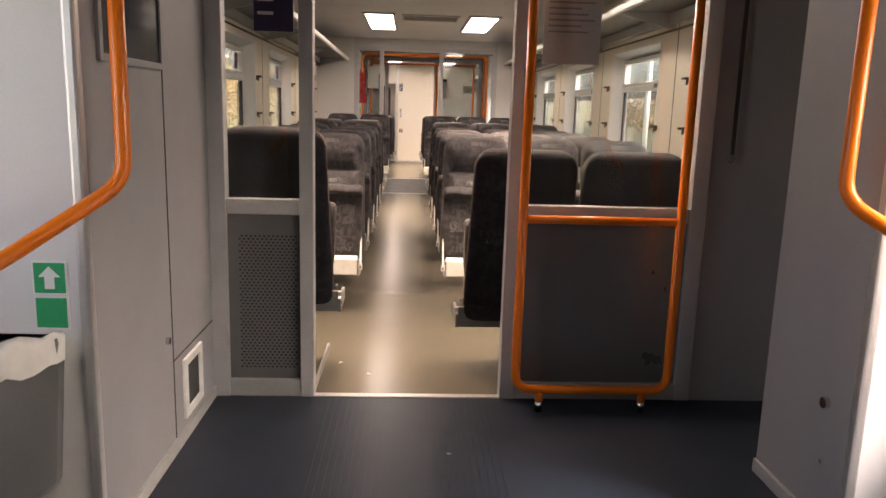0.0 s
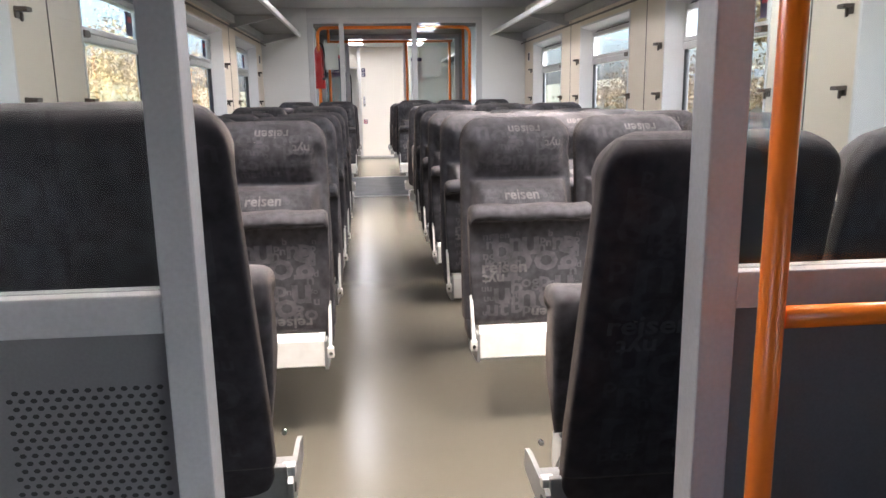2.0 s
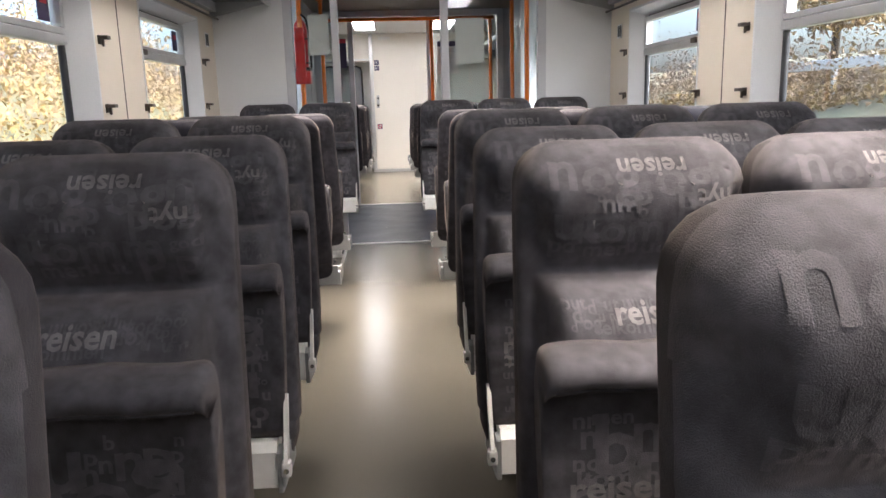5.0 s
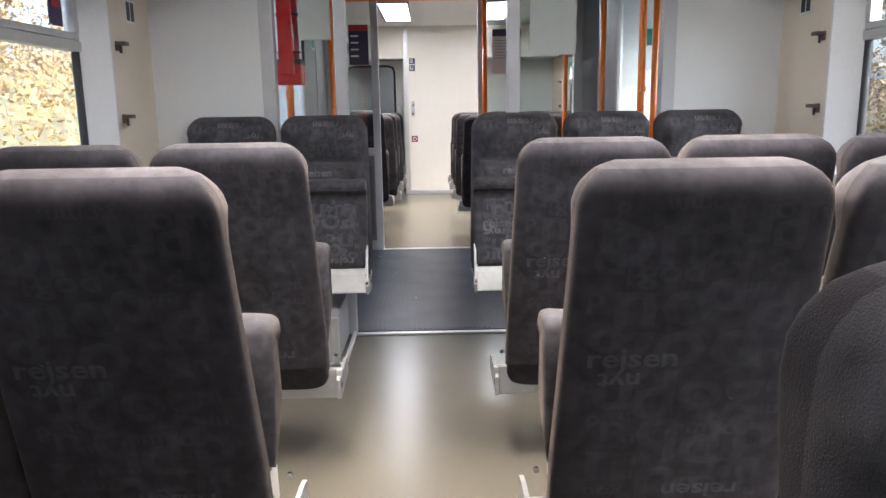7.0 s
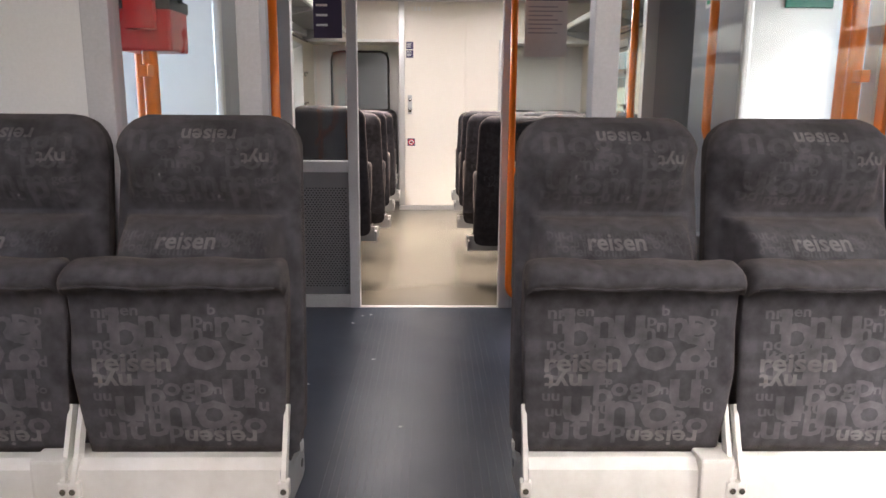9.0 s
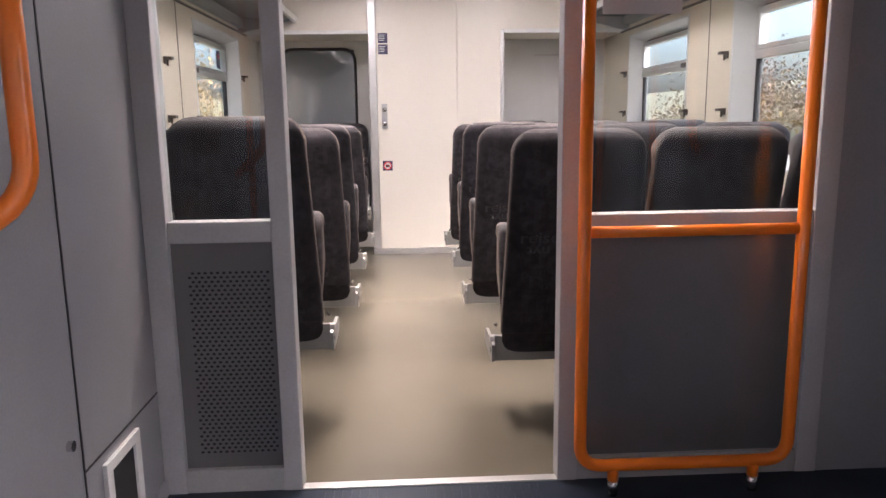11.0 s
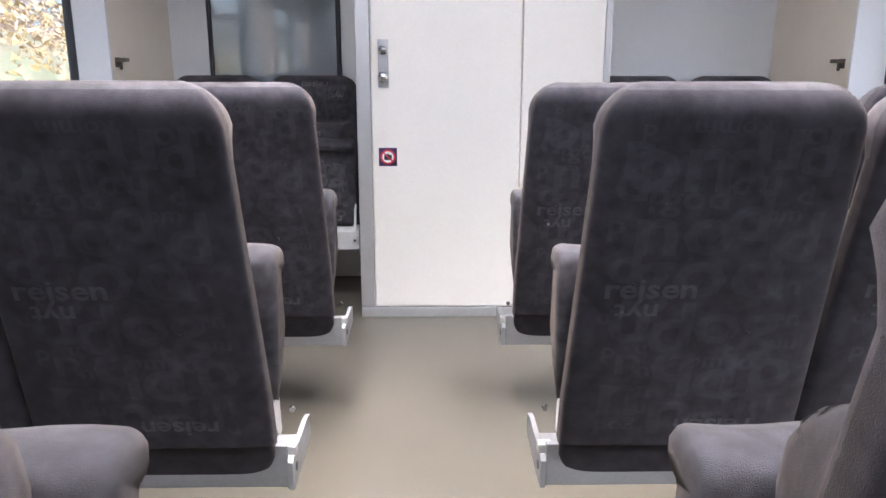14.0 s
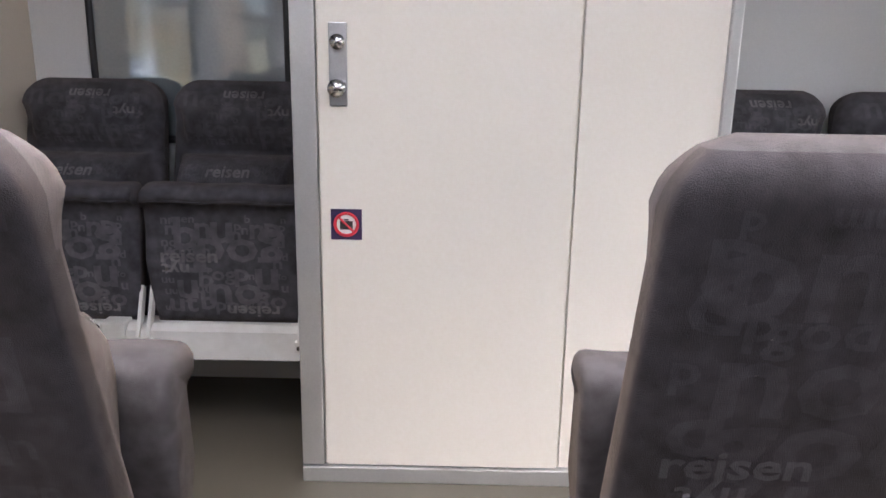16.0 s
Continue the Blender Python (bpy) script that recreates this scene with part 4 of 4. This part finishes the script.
        part("upper_field", box(-0.037, 0.037, -0.0032, -0.002, 0.005, 0.08), M_GREEN, sgn, "green field")
        part("lower_field", box(-0.037, 0.037, -0.0032, -0.002, -0.083, -0.008), M_GREEN, sgn, "green field")
        bm = bmesh.new()
        bm.faces.new([bm.verts.new((u, -0.0042, v)) for u, v in ((0.0, 0.072), (0.027, 0.045), (0.012, 0.045), (0.012, 0.015), (-0.012, 0.015), (-0.012, 0.045), (-0.027, 0.045))])
        part("arrow", bm, M_SIGNWHITE, sgn, "white arrow")
    for x, y, z, w in ((-0.60, ym - 0.12, 1.60, 0.06), (1.40, near_r0 + 0.40, 1.60, 0.05)):
        sgn = thing("exit_sign", (x, y, z), "small green sign with pale border on the wall", "sign", "green wall signs")
        q = 1 if x < 0 else -1
        part("border", box(*sorted((0.0, q * 0.003)), -w, w, -w, w), M_SIGNWHITE, sgn)
        part("field", box(*sorted((q * 0.003, q * 0.0045)), -w * 0.72, w * 0.72, -w * 0.72, w * 0.72), M_GREEN, sgn, "green field")
    tagged(part("ceiling_vestibule_" + name, box(XL, XR, near_l - 1.0, y1 - 0.035, 2.045, 2.07), M_BROWN), "dark brown vestibule ceiling", "ceiling", kind="structure")


vestibule(P1, "front", 1.75, 1.75, 2.25)
vestibule(P3, "middle", 11.64, 11.62, 12.20)
hung = thing("hanging_sign", (1.62, 11.60, 1.50), "dark green sign plate on the panel", "sign")
part("plate", box(-0.09, 0.09, 0.0, 0.012, 0.0, 0.10, 0.003), M_DKGREEN, hung)


def waste_bin():
    b = thing("waste_bin", (-0.86, 1.744, 0.22), "dark grey steel wall bin with a plastic bag inside", "waste bin")
    def ring(r, n=20):
        return [(0.20 * r * math.cos(a), -0.23 * r * math.sin(a) - 0.004) for a in (math.pi * k / n for k in range(n + 1))]
    bm = bmesh.new()
    outs = []
    for z, r in ((0.0, 0.82), (0.02, 0.86), (0.36, 1.0), (0.40, 1.0), (0.40, 0.94), (0.30, 0.9)):
        outs.append([bm.verts.new((x, y, z)) for x, y in ring(r)])
    for a, c in zip(outs, outs[1:]):
        for k in range(len(a)):
            bm.faces.new((a[k], a[(k + 1) % len(a)], c[(k + 1) % len(a)], c[k]))
    bm.faces.new(outs[0])
    bm.faces.new(outs[-1])
    part("body", bm, M_PANEL, b, "", True)
    bm = bmesh.new()
    rnd = random.Random(4)
    rows = []
    for z, r in ((0.34, 1.03), (0.41, 1.03), (0.425, 0.98), (0.37, 0.85)):
        rows.append([bm.verts.new((x * rnd.uniform(0.96, 1.03), y * rnd.uniform(0.96, 1.03) - 0.004, z + rnd.uniform(-0.015, 0.015))) for x, y in ring(r)])
    for a, c in zip(rows, rows[1:]):
        for k in range(len(a) - 1):
            bm.faces.new((a[k], a[k + 1], c[k + 1], c[k]))
    part("bag", bm, M_PLATE, b, "crumpled pale plastic bag", True)


waste_bin()
poster = thing("framed_poster", (-0.60, 2.12, 1.31), "dark grey framed poster on the locker wall", "poster")
part("sheet", box(0.0, 0.006, -0.22, 0.22, 0.0, 0.6), M_SCREEN, poster)
part("frame", boxes([(0.0, 0.012, -0.24, -0.22, -0.02, 0.62), (0.0, 0.012, 0.22, 0.24, -0.02, 0.62), (0.0, 0.012, -0.22, 0.22, -0.02, 0.0), (0.0, 0.012, -0.22, 0.22, 0.60, 0.62)], 0.002), M_VEST, poster)
cord = thing("pull_strap", (1.47, 2.84, 1.05), "black strap hanging beside the partition", "strap")
part("band", box(-0.008, 0.008, -0.004, 0.004, 0.0, 0.995, 0.002), M_BLACK, cord)
part("end_ring", tube([(0.014 * math.cos(a), 0, -0.014 + 0.014 * math.sin(a)) for a in (k * math.pi / 8 for k in range(16))], 0.004, 6, True), M_CHROME, cord)


def portal_rail():
    r = thing("portal_handrail", (0.385, P2 + 0.085, 0.0), "orange tubular handrail framing the vestibule side of the doorway", "handrail", "orange handrails")
    part("frame_tube", tube(rounded([(-0.875, 0, 0.01), (-0.875, 0, 1.945), (0.885, 0, 1.945), (0.885, 0, 0.01)], 0.09, 6), 0.0185, 14), M_ORANGE, r, "", True)
    for x in (-0.875, 0.885):
        part("bracket", box(x - 0.012, x + 0.012, -0.052, -0.0, 1.2, 1.23, 0.003), M_ORANGE, r)
    for x, sg in ((1.45, 1), (-0.66, -1)):
        g = thing("door_rail", (x, 11.02, 0.9), "upright orange grab rail beside the exterior door", "handrail", "orange handrails")
        part("tube", tube(rounded([(0, -0.0, -0.88), (0, 0, 1.13)], 0.02), 0.018, 12), M_ORANGE, g, "", True)


portal_rail()


def extinguisher():
    e = thing("fire_extinguisher", (-0.492, P2 + 0.125, 1.262), "red fire extinguisher with black straps on the partition", "fire extinguisher")
    prof = [(0.0, 0.10), (0.045, 0.10), (0.052, 0.11), (0.052, 0.40), (0.045, 0.45), (0.025, 0.48), (0.018, 0.50)]
    bm = bmesh.new()
    rings = [[bm.verts.new((r * math.cos(a), r * math.sin(a), z)) for a in (k * math.pi / 10 for k in range(20))] for r, z in prof[1:]]
    for a, c in zip(rings, rings[1:]):
        for k in range(20):
            bm.faces.new((a[k], a[(k + 1) % 20], c[(k + 1) % 20], c[k]))
    bm.faces.new(rings[0])
    bm.faces.new(rings[-1])
    part("cylinder", bm, M_RED, e, "red enamelled cylinder", True)
    for z in (0.16, 0.34):
        part("strap", tube([(0.054 * math.cos(a), 0.054 * math.sin(a), z) for a in (k * math.pi / 10 for k in range(20))], 0.006, 6, True), M_BLACK, e, "black strap")
    part("label", extrude_label(0.0528), M_SIGNWHITE, e, "white label")
    part("valve", box(-0.02, 0.02, -0.04, 0.03, 0.50, 0.54, 0.005), M_BLACK, e, "black valve head")
    part("hose", tube(rounded([(0.0, -0.04, 0.52), (0.05, -0.07, 0.50), (0.075, -0.03, 0.35), (0.07, 0.0, 0.12)], 0.05, 5), 0.008, 8), M_BLACK, e, "black hose", True)
    part("holder", box(-0.066, 0.066, -0.066, 0.066, 0.0, 0.108, 0.008), M_RED, e, "red square holder")
    part("holder_rim", boxes([(-0.068, 0.068, -0.068, -0.064, 0.098, 0.125), (-0.068, 0.068, 0.064, 0.068, 0.098, 0.125), (-0.068, -0.064, -0.0635, 0.0635, 0.098, 0.125), (0.064, 0.068, -0.0635, 0.0635, 0.098, 0.125)]), M_BLACK, e, "black holder rim")
    part("back_plate", box(-0.035, 0.035, -0.094, -0.067, 0.05, 0.42, 0.003), M_RED, e)


def extrude_label(r):
    bm = bmesh.new()
    a = [bm.verts.new((r * math.cos(q), r * math.sin(q), 0.16)) for q in (-2.3 + k * 0.18 for k in range(9))]
    b = [bm.verts.new((r * math.cos(q), r * math.sin(q), 0.29)) for q in (-2.3 + k * 0.18 for k in range(9))]
    for k in range(8):
        bm.faces.new((a[k], a[k + 1], b[k + 1], b[k]))
    return bm


extinguisher()

# ---- small fittings of the saloons ----
heater = thing("heater_box", (-0.49, 10.27, 0.0), "grey metal heater box with a louvred grille under the seat", "heater")
part("body", box(-0.30, 0.262, -0.24, 0.24, 0.0, 0.225, 0.006), M_GREYPAINT, heater)
part("corner_post", box(0.240, 0.272, -0.25, -0.215, 0.0, 0.23, 0.004), M_ALU, heater)
part("foot_strip", box(-0.30, 0.285, -0.25, -0.241, 0.0, 0.02, 0.002), M_ALU, heater)
for k in range(9):
    part("louvre", box(0.08, 0.195, -0.246, -0.2405, 0.045 + k * 0.015, 0.052 + k * 0.015), M_BLACK, heater)
cover = thing("curved_cover", (1.0, 10.30, 0.0), "blue-grey curved floor cover under the seat", "cover")
bm = bmesh.new()
prof = [(-0.39, 0.22)] + [(-0.39 + 0.22 - 0.22 * math.cos(a), -0.0 - 0.22 * math.sin(a)) for a in (k * math.pi / 16 for k in range(9))] + [(0.3, -0.22), (0.3, 0.22)]
lo = [bm.verts.new((x, y, 0.0)) for x, y in prof]
hi = [bm.verts.new((x, y, 0.19)) for x, y in prof]
for k in range(len(prof)):
    bm.faces.new((lo[k], lo[(k + 1) % len(prof)], hi[(k + 1) % len(prof)], hi[k]))
bm.faces.new(lo)
bm.faces.new(hi)
part("shell", bm, M_FRAME, cover)
for y0, y1, x in ((9.75, 10.48, -0.197), (2.94, 3.5, -0.2)):
    tagged(part("baseboard", box(x - 0.004, x + 0.008, y0, y1, 0.0, 0.03, 0.002), M_ALU), "pale aluminium floor strip", "trim", kind="structure")
vent = thing("ceiling_vent", (0.385, 8.0, CEIL), "dark slatted ceiling vent in a pale frame", "vent")
part("backing", box(-0.28, 0.28, -0.20, 0.20, -0.004, 0.0), M_BLACK, vent)
part("frame", boxes([(-0.30, -0.28, -0.22, 0.22, -0.016, 0), (0.28, 0.30, -0.22, 0.22, -0.016, 0), (-0.28, 0.28, -0.22, -0.20, -0.016, 0), (-0.28, 0.28, 0.20, 0.22, -0.016, 0)], 0.002), M_FRAME, vent)
for k in range(6):
    part("slat", box(-0.28, 0.28, -0.17 + k * 0.06, -0.14 + k * 0.06, -0.012, -0.005), M_RACK, vent)
for xin, q in ((XL, 1), (XR, -1)):
    pc = thing("pictogram_plate", (xin, 10.30, 1.53), "small white pictogram plate on the wall panel", "sign", "pictogram plates")
    part("plate", box(*sorted((0, q * 0.003)), -0.05, 0.05, 0.0, 0.10), M_SIGNWHITE, pc)
    part("mark", boxes([(*sorted((q * 0.003, q * 0.0045)), -0.04, -0.005, 0.01, 0.09), (*sorted((q * 0.003, q * 0.0045)), 0.005, 0.04, 0.01, 0.09)]), M_BLACK, pc)
rnd = random.Random(11)
litter = None
for x, y in ((-0.16, 12.58), (-0.20, 12.45), (-0.12, 12.60), (0.02, 3.15), (0.35, 2.35), (-0.05, 11.9), (-0.3, 11.6), (0.1, 11.2), (-0.12, 3.3)):
    l = thing("litter_scrap", (x, y, 0.0045 if 10.5 < y < 12.7 or y < 2.9 else 0.0), "tiny pale scrap of litter lying on the floor", "litter", "scraps on the floor")
    bm = bmesh.new()
    pts = [bm.verts.new((0.012 * math.cos(a) * rnd.uniform(0.5, 1.2), 0.008 * math.sin(a) * rnd.uniform(0.5, 1.3), rnd.uniform(0.0, 0.004))) for a in (k * math.pi / 3 for k in range(6))]
    c = bm.verts.new((0, 0, 0.005))
    for k in range(6):
        bm.faces.new((pts[k], pts[(k + 1) % 6], c))
    part("scrap", bm, M_PAPER, l)

# ---- outdoors ----
def height(x, y):
    a = abs(x - 0.4)
    wob = 0.25 * math.sin(0.35 * y + x * 0.2) + 0.15 * math.sin(0.9 * y - 0.4 * x)
    t = min(max((a - 3.4) / (9 if x > 0 else 6), 0), 1)
    rise = (2.1 if x > 0 else 2.8) * t * t * (3 - 2 * t)
    return -1.05 + rise + wob * t + min(max(a - 22, 0) * 0.12, 9)


def outdoors():
    xs = [-900, -400, -150, -70, -40] + [-30 + i * 1.5 for i in range(18)] + [-2.9, 3.7] + [4.5 + i * 1.5 for i in range(18)] + [40, 70, 150, 400, 900]
    ys = [-900, -300, -100, -40] + [-25 + i * 2 for i in range(36)] + [60, 120, 300, 900]
    verts = [(x, y, height(x, y)) for y in ys for x in xs]
    n = len(xs)
    faces = [(j * n + i, j * n + i + 1, (j + 1) * n + i + 1, (j + 1) * n + i) for j in range(len(ys) - 1) for i in range(n - 1)]
    me = bpy.data.meshes.new("ground")
    me.from_pydata(verts, [], faces)
    me.materials.append(M_GRASS)
    tagged(new("ground", me), "pale winter grass bank beside the railway", "ground", kind="structure")
    rnd = np.random.default_rng(5)
    # guard rail along the road on the bank
    g = thing("guard_rail", (13.2, 10, 1.15), "pale steel guard rail along the road on the bank", "guard rail")
    part("beam", box(-0.04, 0.04, -25, 25, 0.55, 0.85, 0.02), M_ALU, g)
    for k in range(13):
        part("post", box(-0.06, 0.06, -24 + k * 4 - 0.05, -24 + k * 4 + 0.05, -1.0, 0.7), M_ALU, g)
    for x, y in ((5.2, 7.8), (6.4, 10.6), (-5.6, 11.0), (5.6, 16.8), (-4.8, 7.2)):
        p = thing("lamp_post", (x, y, height(x, y) - 0.05), "slim pale lamp post beside the line", "lamp post", "posts beside the line")
        part("mast", tube([(0, 0, 0), (0, 0, 6.5)], 0.06, 10), M_SIGNWHITE, p, "", True)
        part("base", box(-0.12, 0.12, -0.12, 0.12, 0, 0.5, 0.02), M_ALU, p)
    sp = thing("signal_post", (-4.4, 9.35, height(-4.4, 9.35) - 0.05), "railway signal post with white plates and a dark lamp box", "signal", "posts beside the line")
    part("mast", tube([(0, 0, 0), (0, 0, 3.9)], 0.05, 10), M_SIGNWHITE, sp, "", True)
    part("lamp_box", box(-0.10, 0.10, -0.20, 0.20, 2.75, 3.35, 0.03), M_BLACK, sp, "dark signal lamp box")
    for z, w in ((2.30, 0.20), (1.85, 0.26), (1.45, 0.16)):
        part("plate", box(0.052, 0.066, -w, w, z - 0.17, z + 0.17, 0.004), M_SIGNWHITE, sp, "white plate")
    for y, h in ((9.0, 1.9), (9.75, 1.6), (8.75, 1.3)):
        c = thing("trackside_box", (-4.2, y, height(-4.2, y) - 0.03), "white trackside cabinet with a sloping lid", "cabinet", "cabinets beside the line")
        part("body", box(-0.16, 0.16, -0.14, 0.14, 0, h, 0.02), M_SIGNWHITE, c)
        part("lid", box(-0.19, 0.19, -0.17, 0.17, h + 0.001, h + 0.05, 0.015), M_ALU, c)
    def leaves(name, centre, spread, count, size, label, parent=None):
        lump = rnd.normal(0, 1, (40, 3)) * spread
        pick = lump[rnd.integers(0, 40, count)]
        c = pick + rnd.normal(0, 0.22, (count, 3)) * np.array(spread)
        q = []
        for axis in range(4):
            q.append(c + rnd.normal(0, size, (count, 3)))
        v = np.stack(q, 1).reshape(-1, 3) + np.array(centre)
        me = bpy.data.meshes.new(name)
        me.from_pydata([tuple(p) for p in v], [], [(4 * i, 4 * i + 1, 4 * i + 2, 4 * i + 3) for i in range(count)])
        me.materials.append(M_LEAF)
        ob = new(name, me)
        ob.parent = parent
        return tagged(ob, label)
    for x, y, h in ((17, 4, 9), (19, 12, 10), (16.5, 19, 8), (21, 26, 11), (18, 34, 9), (-13, 3, 8), (-12, 10, 7), (-14, 17, 9), (-12.5, 24, 8), (-15, 32, 10)):
        t = thing("tree", (x, y, height(x, y) - 0.1), "autumn tree with thinning brown and yellow leaves", "tree", "trees on the bank")
        bm = bmesh.new()
        add_tube(bm, [(0, 0, 0), (0.1, 0.05, h * 0.4), (0.0, 0.1, h * 0.75)], 0.16, 8)
        for k in range(7):
            a = k * 2.4
            z = h * (0.3 + 0.06 * k)
            add_tube(bm, [(0.05, 0.05, z), (math.cos(a) * 1.2, math.sin(a) * 1.2, z + 1.1), (math.cos(a) * 1.9, math.sin(a) * 1.9, z + 2.2)], 0.05, 5)
        part("trunk", bm, M_BARK, t, "", True)
        leaves("crown", (0, 0, h * 0.62), (1.5, 1.5, h * 0.18), 7500, 0.09, "", t)
    for sx in (-1, 1):
        n = 60000
        x = 0.4 + sx * rnd.uniform(6.0 if sx < 0 else 9.5, 18, n)
        y = rnd.uniform(-6, 40, n)
        lift = np.abs(rnd.normal(0, 0.95 if sx < 0 else 0.4, n)) * (0.4 + 2 * np.abs(np.sin(y * 0.7) * np.sin(x * 0.9 + y * 0.3)))
        z = np.array([height(p, q) for p, q in zip(x, y)]) + lift
        v = (np.stack((x, y, z), 1)[:, None, :] + rnd.normal(0, 0.045, (n, 4, 3))).reshape(-1, 3).tolist()
        f = [(4 * i, 4 * i + 1, 4 * i + 2, 4 * i + 3) for i in range(n)]
        me = bpy.data.meshes.new("undergrowth")
        me.from_pydata(v, [], f)
        me.materials.append(M_LEAF)
        tagged(new("undergrowth", me), "tangled autumn undergrowth on the bank", "undergrowth", kind="stuff")


outdoors()
